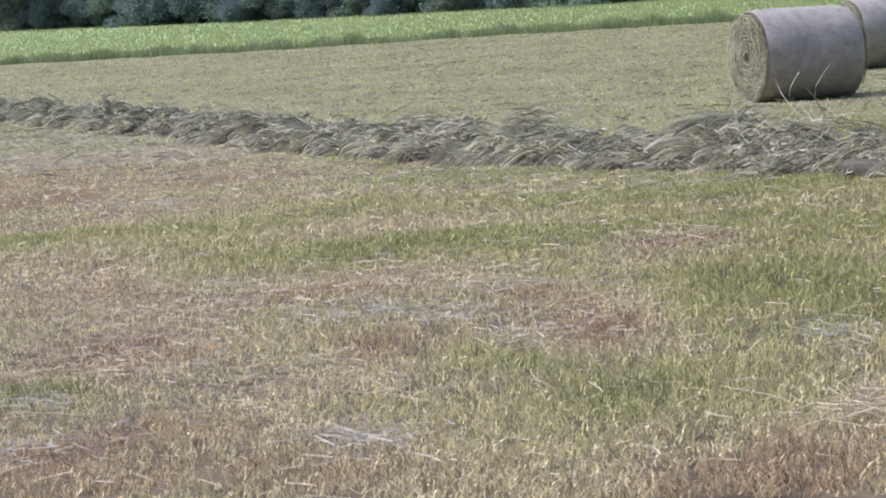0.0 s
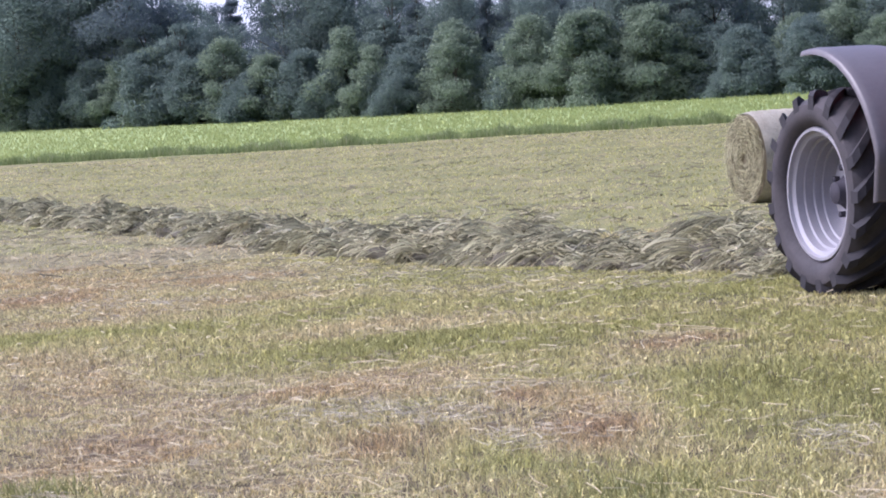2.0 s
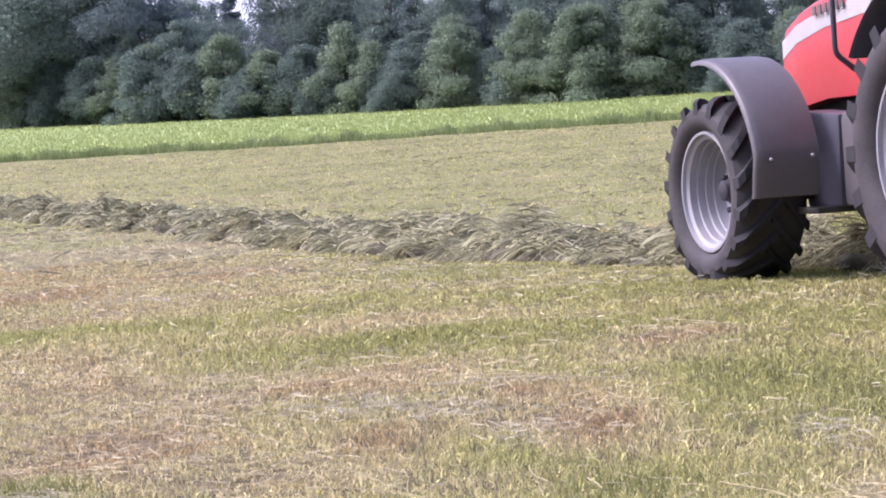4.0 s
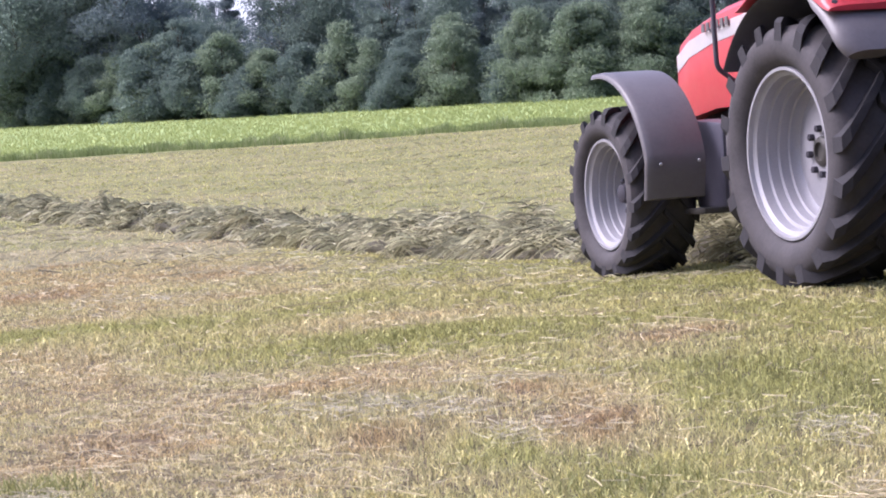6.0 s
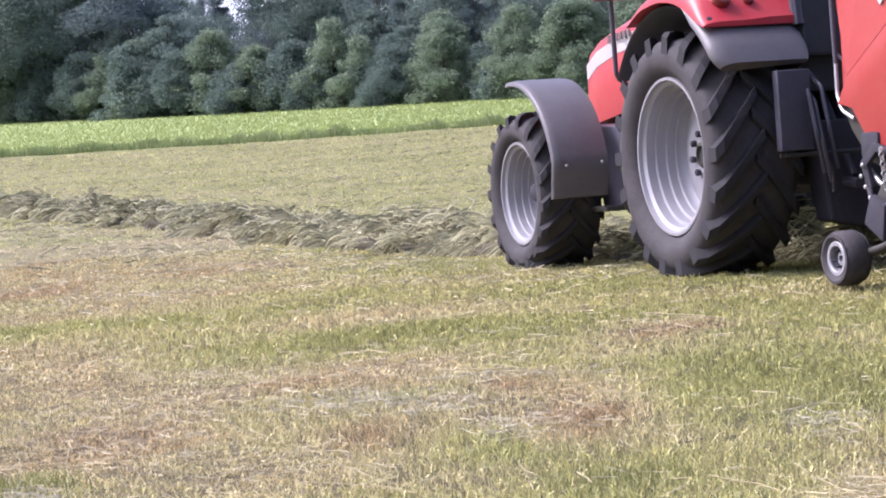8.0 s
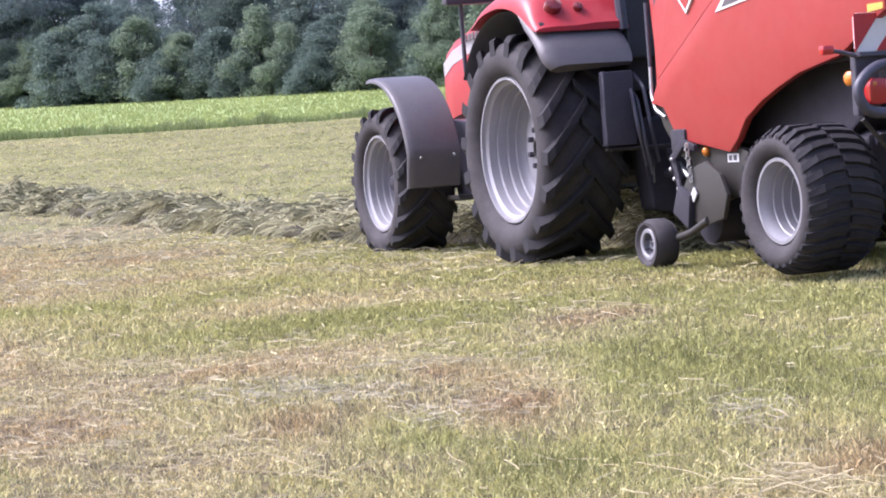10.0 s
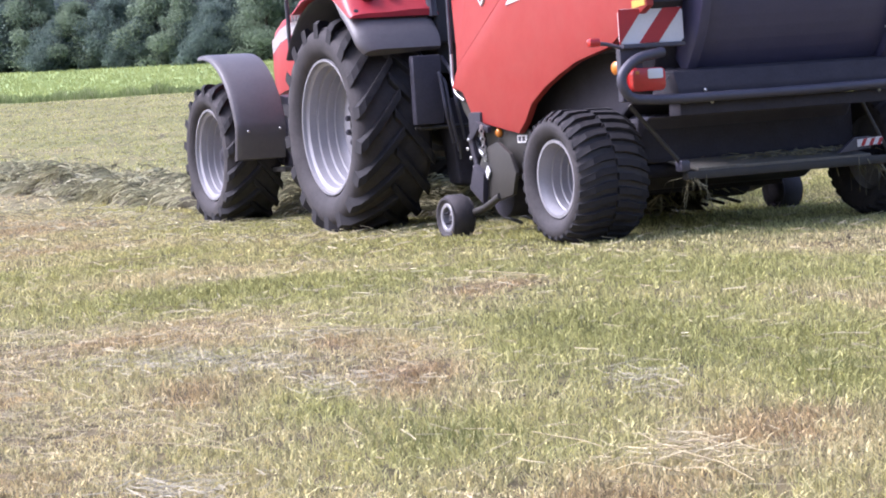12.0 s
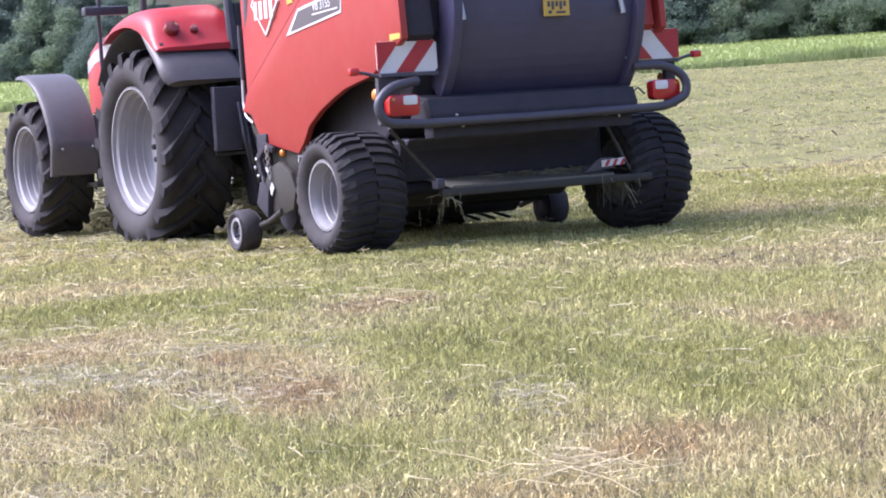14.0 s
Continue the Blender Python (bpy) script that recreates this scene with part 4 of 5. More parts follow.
    rail = [(-0.88, -0.60, 1.075), (-1.10, -0.66, 1.045), (-1.22, -0.67, 0.94), (-1.16, -0.67, 0.815), (-0.9, -0.68, 0.80), (0.0, -0.68, 0.80), (0.95, -0.67, 0.81), (1.13, -0.66, 0.88), (1.13, -0.65, 1.0), (1.0, -0.62, 1.085), (0.76, -0.58, 1.09)]
    part("bumper_rail", tube(rail, 0.030, 12), M_BLACK, b0, "bent black tube round the rear lamps", True)
    for s in (-1, 1):
        x0, x1 = (-1.14, -0.71) if s < 0 else (0.71, 1.14)
        board = part("warning_board", slab([(x0 + 0.02, 1.13), (x1 - 0.02, 1.13), (x1, 1.15), (x1, 1.31), (x1 - 0.02, 1.33), (x0 + 0.02, 1.33), (x0, 1.31), (x0, 1.15)], "y", -0.57, -0.564, 0.001), M_WHITE, b0, "red and white striped warning board")
        w, h = x1 - x0, 0.2
        lean = 0.17 * -s
        for c0, wide in ((-0.33, 0.22), (0.065, 0.125)) if s < 0 else ((-0.165, 0.125), (0.16, 0.22)):
            q = []
            for z in (1.132, 1.328):
                f = (z - 1.23) / 0.2
                a = x0 + w / 2 + c0 * 0.9 + lean * f - 0.06 * 1.0
                q.append((max(x0 + 0.0005, min(x1 - 0.0005, a)), max(x0 + 0.0005, min(x1 - 0.0005, a + wide)), z))
            (a0, a1, z0), (c, d, z1) = q
            if a1 - a0 < 0.004 and d - c < 0.004:
                continue
            b = slab([(a0, z0), (max(a1, a0 + 0.002), z0), (max(d, c + 0.002), z1), (c, z1)], "y", -0.575, -0.569, 0.0)
            part("stripe", b, M_BOARD_RED, board, "red stripe")
        part("board_bracket", box(x0 + 0.01, x1 - 0.01, -0.60, -0.55, 1.105, 1.128, 0.004), M_BLACK, b0)
        part("lamp_post", box(*((-1.13, -0.98) if s < 0 else (1.04, 1.12)), -0.55, -0.50, 0.80, 1.12, 0.01), M_BLACK, b0, "black lamp bracket")
        lx0, lx1 = (-1.10, -0.88) if s < 0 else (0.88, 1.10)
        lamp = part("rear_lamp", rounded_box(lx0, lx1, -0.625, -0.545, 0.855, 0.99, 0.034), M_LAMP_RED, b0, "red combination rear lamp", True)
        cx0, cx1 = (-1.0, -0.90) if s < 0 else (0.90, 1.0)
        part("clear_lens", rounded_box(cx0, cx1, -0.630, -0.60, 0.925, 0.983, 0.012), M_LAMP_CLEAR, lamp, "clear reversing lens", True)
        ax0, ax1 = (-1.085, -1.05) if s < 0 else (1.05, 1.085)
        part("amber_lens", box(ax0, ax1, -0.626, -0.60, 0.95, 0.978, 0.008), M_AMBER, lamp, "amber indicator lens", True)
        part("position_lamp_arm", tube([(s * 1.12, -0.56, 1.11), (s * 1.22, -0.54, 1.14), (s * 1.28, -0.54, 1.145)], 0.012), M_BLACK, b0)
        part("position_lamp", box(min(s * 1.26, s * 1.33), max(s * 1.26, s * 1.33), -0.57, -0.52, 1.125, 1.175, 0.015), M_LAMP_RED, b0, "small red outline lamp", True)
        part("lamp_cable", tube([(s * 0.86, -0.55, 0.90), (s * 0.80, -0.56, 0.95), (s * 0.74, -0.54, 0.88), (s * 0.70, -0.5, 0.93)], 0.006, 6), M_BLACK, b0)
        part("stay_rod", tube([(s * 0.98 if s < 0 else 0.62, -0.36, 0.78), (s * 0.66 if s < 0 else 0.80, -0.40, 0.40)], 0.013), M_CHASSIS, b0, "thin stay rod")
    both(lambda: slab([(1.62, 0.78), (0.94, 0.66), (0.86, 0.62), (0.90, 0.42), (0.97, 0.40), (1.33, 0.33), (1.54, 0.49)], "x", -0.955, -0.91, 0.006), "lower_panel", M_CHASSIS, b0, "olive-grey lower side plate", True)
    part("sticker", slab([(0.02, 1.44), (0.21, 1.44), (0.21, 1.56), (0.02, 1.56)], "y", -0.716, -0.70, 0.001), M_YELLOW, b0, "yellow warning sticker on the tailgate")
    bars = None
    for k in range(5):
        bars = box(0.045 + k * 0.03, 0.065 + k * 0.03, -0.719, -0.714, 1.50 - 0.02 * (k % 2), 1.535, 0.001, bars)
    bars = box(0.05, 0.075, -0.719, -0.714, 1.455, 1.475, 0.001, bars)
    bars = box(0.11, 0.18, -0.719, -0.714, 1.455, 1.47, 0.001, bars)
    part("sticker_print", bars, M_BLACK, b0, "dark print bars")
    part("pale_label", slab([(-0.42, 1.60), (-0.12, 1.60), (-0.12, 1.64), (-0.42, 1.64)], "y", -0.716, -0.70, 0.001), M_WHITE, b0, "white label strip")
    # ejection ramp under the tailgate
    part("ramp_bar", box(-0.66, 0.96, -0.44, -0.37, 0.318, 0.370, 0.012), M_CHASSIS, b0, "dark grey lower ramp bar", True)
    part("ramp_plate", slab([(-0.43, 0.385), (0.08, 0.455), (0.08, 0.44), (-0.43, 0.368)], "x", -0.58, 0.66, 0.003), M_RAMP, b0, "dusty ramp plate with hay on it")
    part("ramp_flag", slab([(0.42, 0.40), (0.66, 0.42), (0.66, 0.49), (0.55, 0.49)], "y", -0.43, -0.40, 0.003), M_BLACK, b0, "black bracket")
    stick = part("striped_label", slab([(0.56, 0.43), (0.74, 0.44), (0.74, 0.485), (0.56, 0.475)], "y", -0.438, -0.431, 0.001), M_WHITE, b0, "small striped label")
    for k in range(3):
        part("stripe", slab([(0.58 + k * 0.06, 0.434), (0.605 + k * 0.06, 0.435), (0.63 + k * 0.06, 0.478), (0.605 + k * 0.06, 0.476)], "y", -0.442, -0.437, 0.0), M_BOARD_RED, stick)
    part("ramp_knuckle", box(-0.70, -0.635, -0.44, -0.36, 0.37, 0.44, 0.02), M_BLACK, b0, "greasy ramp knuckle", True)
    part("chassis", box(-0.78, 0.78, -0.1, 1.5, 0.42, 0.70, 0.03), M_DARK, b0, "dark chassis frame")
    part("axle", turned([(-1.0, 0.05), (1.0, 0.05)], 16), M_DARK, b0).location = (0, 0, Z_BALER)
    part("under_beam", box(-0.60, 0.70, 0.60, 0.72, 0.20, 0.34, 0.01), M_DARK, b0, "dark cross beam with tines")
    part("drawbar", slab([(-0.42, 1.5), (0.42, 1.5), (0.14, 2.72), (-0.14, 2.72)], "z", 0.26, 0.60, 0.02), M_DARK, b0, "deep tapered dark drawbar", True)
    part("drive_shaft", tube([(0, 2.9, 0.66), (0, 1.6, 0.74)], 0.06, 14), M_BLACK, b0, "black shaft guard", True)
    part("front_wall", box(-0.94, 0.94, 1.88, 1.96, 0.95, 1.95, 0.02), M_BLACK, b0, "dark front wall")
    # pick-up with its gauge-wheel arms
    part("pick_up_reel", turned([(-0.92, 0.16), (0.92, 0.16)], 24), M_DARK, b0, "pick-up reel", True).location = (0, 1.45, 0.26)
    for k in range(14):
        x = -0.85 + k * 0.13
        part("tine_guard", tube([(x, 1.22, 0.44), (x, 1.5, 0.47), (x, 1.68, 0.30), (x, 1.62, 0.10), (x, 1.35, 0.06)], 0.012, 6), M_CHASSIS, b0)
    plate = [(1.56, 0.27), (1.52, 0.42), (1.40, 0.56), (1.22, 0.60), (1.05, 0.52), (0.98, 0.40), (1.04, 0.26), (1.25, 0.22)]
    both(lambda: slab(plate, "x", -1.06, -1.03, 0.006), "pick_up_shield", M_CHASSIS, b0, "rounded grey pick-up side shield", True)
    both(lambda: tube([(-1.06, 1.22, 0.25), (-1.08, 1.42, 0.17), (-1.10, 1.62, 0.13)], 0.024), "gauge_arm", M_CHASSIS, b0, "grey gauge-wheel arm", True)
    both(lambda: slab([(1.40, 0.20), (1.58, 0.30), (1.50, 0.46), (1.36, 0.40)], "x", -1.10, -1.06, 0.008), "arm_bracket", M_DARK, b0, "", True)
    both(lambda: slab([(1.62, 0.50), (1.66, 0.64), (1.52, 0.74), (1.36, 0.70), (1.36, 0.66), (1.50, 0.69), (1.60, 0.62), (1.56, 0.50)], "x", -1.05, -1.02, 0.005), "height_quadrant", M_DARK, b0, "curved notched plate", True)
    for s in (-1, 1):
        for y, z in ((1.62, 0.62), (1.64, 0.56), (1.60, 0.50), (1.56, 0.44), (1.50, 0.36)):
            part("bolt", lens(s * 1.06, y, z, 0.013, 0.012, LEFT if s < 0 else RIGHT), M_STEEL, b0)
        for k in range(9):
            link = turned([(-0.004, 0.018), (0.004, 0.018), (0.004, 0.010), (-0.004, 0.010)], 8, closed=True)
            bmesh.ops.rotate(link, verts=link.verts, cent=(0, 0, 0), matrix=Euler((0, 0, radians(90 * (k % 2)))).to_matrix())
            bmesh.ops.translate(link, verts=link.verts, vec=(s * 1.075, 1.40 - 0.004 * k, 0.70 - k * 0.026))
            part("chain_link", link, M_STEEL, b0)
        part("chain_tag", slab([(1.34, 0.45), (1.38, 0.40), (1.35, 0.36), (1.31, 0.41)], "x", min(s * 1.07, s * 1.08), max(s * 1.07, s * 1.08), 0.001), M_WHITE, b0, "small white diamond label")
    both(lambda: tube([(-0.95, 2.03, 1.60), (-0.96, 2.005, 1.20)], 0.014), "edge_rail", M_BLACK, b0, "black rail along the panel edge", True)
    both(lambda: tube([(-0.96, 2.005, 1.20), (-0.97, 1.99, 1.02), (-0.985, 1.92, 0.93), (-0.985, 1.80, 0.88)], 0.012), "grab_rail", M_STEEL, b0, "bright bent steel pipe at the panel corner", True)
    both(lambda: slab([(1.94, 0.96), (1.80, 0.93), (1.63, 0.73), (1.58, 0.60), (1.69, 0.64), (1.87, 0.82)], "x", -0.965, -0.935, 0.006), "edge_strip", M_CHASSIS, b0, "dark olive-grey strip under the panel corner", True)
    # hoses and cables to the tractor
    for x0, z0, x1, z1, sag, r in ((-0.30, 1.42, -0.55, 1.45, 0.16, 0.018), (-0.18, 1.40, -0.48, 1.38, 0.24, 0.016), (-0.38, 1.30, -0.62, 1.32, 0.10, 0.012), (0.10, 1.42, 0.30, 1.40, 0.2, 0.016)):
        part("hydraulic_hose", tube([(x0, 2.98, z0), (x0 - 0.06, 2.75, z0 - sag * 0.7), ((x0 + x1) / 2 - 0.08, 2.45, (z0 + z1) / 2 - sag), (x1 - 0.04, 2.2, z1 - sag * 0.5), (x1, 1.94, z1)], r, 8), M_BLACK, b0, "sagging black hydraulic hose", True)
    both(lambda: tube([(-0.86, 1.92, 0.88), (-0.98, 1.70, 0.52), (-1.02, 1.58, 0.34)], 0.020), "lift_ram", M_DARK, b0, "thin dark pick-up lift ram", True)
    both(lambda: tube([(-1.00, 1.66, 0.60), (-1.00, 1.52, 0.50), (-1.00, 1.40, 0.52)], 0.016), "spring_arm", M_STEEL, b0, "", True)
    both(lambda: box(-1.02, -0.94, 1.52, 1.70, 0.66, 0.80, 0.02), "hinge_bracket", M_DARK, b0, "dark hinge bracket", True)
    both(lambda: box(-0.66, -0.60, -0.06, 1.62, 0.55, 0.66, 0.01), "side_beam", M_DARK, b0, "dark side frame beam", True)
    # hay caught on the ramp
    rng = np.random.default_rng(5)
    for cx, cyy, cz, n, spread, drop in ((-0.62, -0.40, 0.33, 24, 0.04, 0.20), (0.72, -0.36, 0.36, 50, 0.08, 0.24), (0.25, -0.25, 0.42, 120, 0.25, 0.02)):
        b = bmesh.new()
        for k in range(n):
            p = Vector((cx + rng.normal(0, spread), cyy + rng.normal(0, 0.05), cz + rng.uniform(-0.02, 0.02)))
            q = p + Vector((rng.normal(0, 0.07), rng.normal(0, 0.03), -rng.uniform(0, drop)))
            m = (p + q) / 2 + Vector((rng.normal(0, 0.02), rng.normal(0, 0.02), 0.01))
            w = Vector((0.003, 0.002, 0.002))
            v = [b.verts.new(x) for x in (p - w, p + w, m + w, m - w, q + w, q - w)]
            b.faces.new(v[:4])
            b.faces.new((v[3], v[2], v[4], v[5]))
        tagged(part("caught_hay", b, M_REMNANT, b0, "tuft of hay caught on the ramp"), kind="stuff")
    return b0, wheels


tractor, tractor_wheels = build_tractor()
baler, baler_wheels = build_baler()


# ---- hay windrow: loose pieces that the baler takes up, then the standing rest ----
ROW_Y = [2, 6, 11, 14.24, 17.1, 21.3, 26.8, 33, 40, 46, 60]
ROW_X = [7.0, 5.75, 4.1, 3.07, 1.95, 0.06, -1.9, -4.3, -7.1, -9.5, -15.5]


def row_at(y):
    return np.interp(y, ROW_Y, ROW_X)


def hay_mesh(name, y0, y1, strands, rng, label, thick=0.0040, slim=1.0):
    """A heap of hay along the row from y0 to y1: a lumpy core and many bent stalks over it."""
    n = max(8, int((y1 - y0) / 0.07))
    ys = np.linspace(y0, y1, n + 1)
    k = 17
    V, F = [], []

    def size(y):
        w = 0.42 - 0.003 * np.clip(y - 14, 0, 30) + 0.07 * np.sin(y * 2.9) + 0.05 * np.sin(y * 7.3 + 1)
        h = 0.198 - 0.0009 * y + 0.055 * np.sin(y * 2.3 + 0.7) + 0.045 * np.sin(y * 5.9 + 2) + 0.03 * np.sin(y * 11.0)
        return w * slim, h

    def lump(y, a):
        return 0.95 + 0.27 * np.sin(y * 8.3 + 2.2 * np.sin(a * 2.1 + y * 1.3)) * np.sin(a * 4.3 + y * 3.1) + 0.08 * np.sin(y * 17 + a * 6) * np.sin(a * 9 - y * 5)

    for y in ys:
        w, h = size(y)
        for q in range(k):
            a = math.pi * q / (k - 1)
            e = float(lump(y, a)) * 0.82
            u, v = -math.cos(a) * w * e, (math.sin(a) ** 0.8) * h * e
            x, yy = row_at(y) + u * 0.93, y + u * 0.36
            V.append((x, yy, float(turf(x, yy)) + v - 0.02))
    for i in range(n):
        for q in range(k - 1):
            a = i * k + q
            F.append((a, a + 1, a + k + 1, a + k))
    core = len(V)
    m = strands
    per = 34
    locks = m // per + 1
    pick = np.arange(m) // per
    y = (rng.uniform(y0, y1, locks)[pick] + rng.normal(0, 0.06, m)).clip(y0, y1)
    a = np.pi * np.clip(rng.normal(0.42, 0.26, locks)[pick] + rng.normal(0, 0.06, m), 0.0, 1.0)
    w, h = size(y)
    e = lump(y, a) + rng.uniform(-0.04, 0.10, locks)[pick] + rng.uniform(-0.05, 0.05, m)
    u, v = -np.cos(a) * w * e, np.sin(a) ** 0.8 * h * e
    x, yy = row_at(y) + u * 0.93 + 0.10, y + u * 0.36 + 0.04
    P = np.stack([x, yy, turf(x, yy) + v], -1)
    th = rng.uniform(0, 2 * np.pi, locks)[pick] + rng.normal(0, 0.45, m)
    length = rng.uniform(0.15, 0.40, locks)[pick] * rng.uniform(0.6, 1.2, m) * slim
    curl = rng.normal(0, 4.6, locks)[pick] + rng.normal(0, 0.8, m)
    pitch = rng.normal(0.06, 0.25, locks)[pick] + rng.normal(0.0, 0.12, m)
    wild = rng.uniform(0, 1, m) > np.where(np.abs(y - 15.8) < 1.0, 0.972, 0.9994)
    pitch[wild] += 0.9
    wid = thick * rng.uniform(0.6, 1.7, m) * np.clip(yy / 18, 0.8, 2)
    S, c = [], P.copy()
    for k in range(7):
        f = k / 6 - 0.5
        c = c + np.stack([np.cos(th + curl * f), np.sin(th + curl * f), pitch - np.where(wild, 0.2, 1.1) * (f + 0.2)], -1) * (length / 6)[:, None]
        c[:, 2] = np.maximum(c[:, 2], turf(c[:, 0], c[:, 1]) + 0.012)
        S += [c + np.stack([0 * wid, 0.3 * wid, wid], -1), c - np.stack([0 * wid, 0.3 * wid, wid], -1)]
    S = np.stack(S, 1)
    base = np.arange(m)[:, None, None] * 14
    SF = (base + np.array([[2 * k, 2 * k + 1, 2 * k + 3, 2 * k + 2] for k in range(6)])[None]).reshape(-1, 4)
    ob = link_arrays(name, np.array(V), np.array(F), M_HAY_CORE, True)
    loose = link_arrays("loose_hay", S.reshape(-1, 3), SF, M_HAY)
    loose.parent = ob
    tagged(loose, "curled grey-green and straw-coloured hay stalks", kind="stuff")
    return tagged(ob, label, "hay")


PIECE, SPLIT = 0.6, 16.7
hay_rng = np.random.default_rng(11)
hay_pieces = []
for k in range(18):
    y1 = SPLIT - k * PIECE
    ob = hay_mesh("hay_clump", y1 - PIECE - 0.03, y1, 900, hay_rng, "loose clump of grey-green hay in the windrow", slim=0.82 if y1 < 16 else 0.95)
    tagged(ob, group="windrow clumps")
    hay_pieces.append((y1 - PIECE / 2, ob))
tagged(hay_mesh("hay_windrow", SPLIT, 58, 44000, hay_rng, "long raked windrow of dry grey-green hay"), kind="stuff")


# ---- wrapped hay bales ----
M_BALE = material("net_wrapped_hay", (0.275, 0.25, 0.185), 0.85, spread=0.45, scale=6, bump=1.0, bump_scale=38, dust=0.5, dust_colour=(0.43, 0.40, 0.31), dust_scale=9)


def build_bale(radius, length):
    e = new("hay_bale")
    tagged(e, "round hay bale wrapped in pale net on the stubble", "hay bale", "hay bales")
    b = bmesh.new()
    seg, rings = 72, []
    for i in range(25):
        f = i / 24
        x = (f - 0.5) * length
        edge = 1 - 0.05 * (abs(f - 0.5) * 2) ** 8
        ring = []
        for k in range(seg):
            a = 2 * math.pi * k / seg
            r = radius * edge * (1 + 0.012 * noise.noise((math.cos(a) * 3, math.sin(a) * 3, x * 3)) + 0.006 * math.sin(x * 40 + 2 * math.sin(a * 3)))
            z = r * math.cos(a)
            z = max(z, -radius * 0.955)
            ring.append(b.verts.new((x, r * math.sin(a), z)))
        rings.append(ring)
    for p, q in zip(rings, rings[1:]):
        for k in range(seg):
            m = (k + 1) % seg
            b.faces.new((p[k], p[m], q[m], q[k]))
    part("net_wrap", b, M_BALE, e, "pale grey-brown net wrap", True)
    rng = np.random.default_rng(3)
    for s in (-1, 1):
        b = bmesh.new()
        prev = None
        for i in range(16):
            r = radius * 0.955 * (1 - i / 16)
            ring = [b.verts.new((s * (length / 2 - 0.02 + 0.035 * math.sin(r * 38 + 2 * math.sin(2 * math.pi * k / 48)) * (0.3 + 0.7 * noise.noise((k * 0.3, i * 0.7, s)))), r * math.sin(2 * math.pi * k / 48), max(-radius * 0.95, r * math.cos(2 * math.pi * k / 48)))) for k in range(48)]
            if prev:
                for k in range(48):
                    m = (k + 1) % 48
                    b.faces.new((prev[k], prev[m], ring[m], ring[k]))
            prev = ring
        b.faces.new(prev)
        part("bale_end", b, M_BALE_END, e, "rolled hay end face", True)
        b = bmesh.new()
        for k in range(1500):
            r = radius * 0.92 * math.sqrt(rng.uniform(0.02, 1))
            a = rng.uniform(0, 2 * math.pi)
            l = rng.uniform(0.05, 0.22) / max(r, 0.1)
            pts = []
            for f in (-0.5, 0, 0.5):
                rr, aa = r + rng.normal(0, 0.02), a + f * l
                pts.append(Vector((s * (length / 2 + 0.015 + rng.uniform(0, 0.05)), rr * math.sin(aa), max(rr * math.cos(aa), -radius * 0.94))))
            w = Vector((0, 0.004 * math.sin(a), 0.004 * math.cos(a)))
            v = [b.verts.new(x) for x in (pts[0] - w, pts[0] + w, pts[1] + w, pts[1] - w, pts[2] + w, pts[2] - w)]
            b.faces.new(v[:4])
            b.faces.new((v[3], v[2], v[4], v[5]))
        part("end_hay", b, M_HAY, e, "loose coiled hay stalks")
    return e


M_BALE_END = material("bale_end_hay", (0.20, 0.17, 0.105), 0.9, spread=0.45, scale=9, bump=0.8, bump_scale=60)
bale = build_bale(0.625, 1.38)


def on_turf(x, y):
    return float(turf(x, y))


def place_bales():
    x, y = 4.72, 30.0
    bale.matrix_basis = pose(x, y, on_turf(x, y) + 0.60, 0, 0, 18)
    x, y = 7.75, 39.5
    copy_thing(bale, pose(x, y, on_turf(x, y) + 0.60, 0, 0, 18))


place_bales()

def tree_line(x):
    """Distance y of the wood's edge."""
    return 139 - 0.80 * x + 0.006 * x * x * (x > 0)


# ---- stubble, litter and meadow ----
rng = np.random.default_rng(2)
tx, ty, tr = scatter(rng, 60000, 4.3, 25, -0.24, 0.37, 0.95)
many = 6
x = np.repeat(tx, many) + rng.normal(0, 0.012, len(tx) * many) * np.repeat(np.clip(tr / 7, 0.8, 2.4), many)
y = np.repeat(ty, many) + rng.normal(0, 0.016, len(tx) * many) * np.repeat(np.clip(tr / 7, 0.8, 2.4), many)
r = np.repeat(tr, many)
tall = np.repeat(0.7 + 0.6 * rng.uniform(0, 1, len(tx)) ** 1.6, many) * (0.88 + 0.25 * np.clip(patchy(x * 0.8 + 9, y * 0.8), -1, 1))
tall = tall * (1 - 0.45 * near_patch(x, y, RAKED_PATCHES)) * (1 - 0.25 * near_patch(x, y, STRAW_PATCHES)) * (1 + 0.22 * near_patch(x, y, OLIVE_PATCHES))
flat = np.clip(rng.gamma(1.6, 0.16, len(x)) + 0.35 * near_patch(x, y, STRAW_PATCHES), 0, 1.4)
tagged(stalks("stubble", x, y, turf(x, y) - 0.004, rng.uniform(0.020, 0.042, len(x)) * tall, 0.0050 * rng.uniform(0.55, 1.4, len(x)) * np.clip(r / 8.0, 0.9, 3.2), flat, M_STUBBLE, rng),
       "short cut grass stubble, tan with green patches", "stubble", kind="stuff")
x, y, r = scatter(rng, 52000, 19, 80, -0.25, 0.38, 1.0)
ok = y < meadow_edge(x) - 0.5
x, y, r = x[ok], y[ok], r[ok]
tagged(stalks("far_stubble", x, y, turf(x, y) - 0.004, 0.02 + 0.03 * rng.uniform(0, 1, len(x)), 0.006 * r / 14 * rng.uniform(0.7, 1.6, len(x)), rng.uniform(0.3, 1.2, len(x)), M_FAR_STUBBLE, rng),
       "thin cut stubble across the far field", "stubble", kind="stuff")


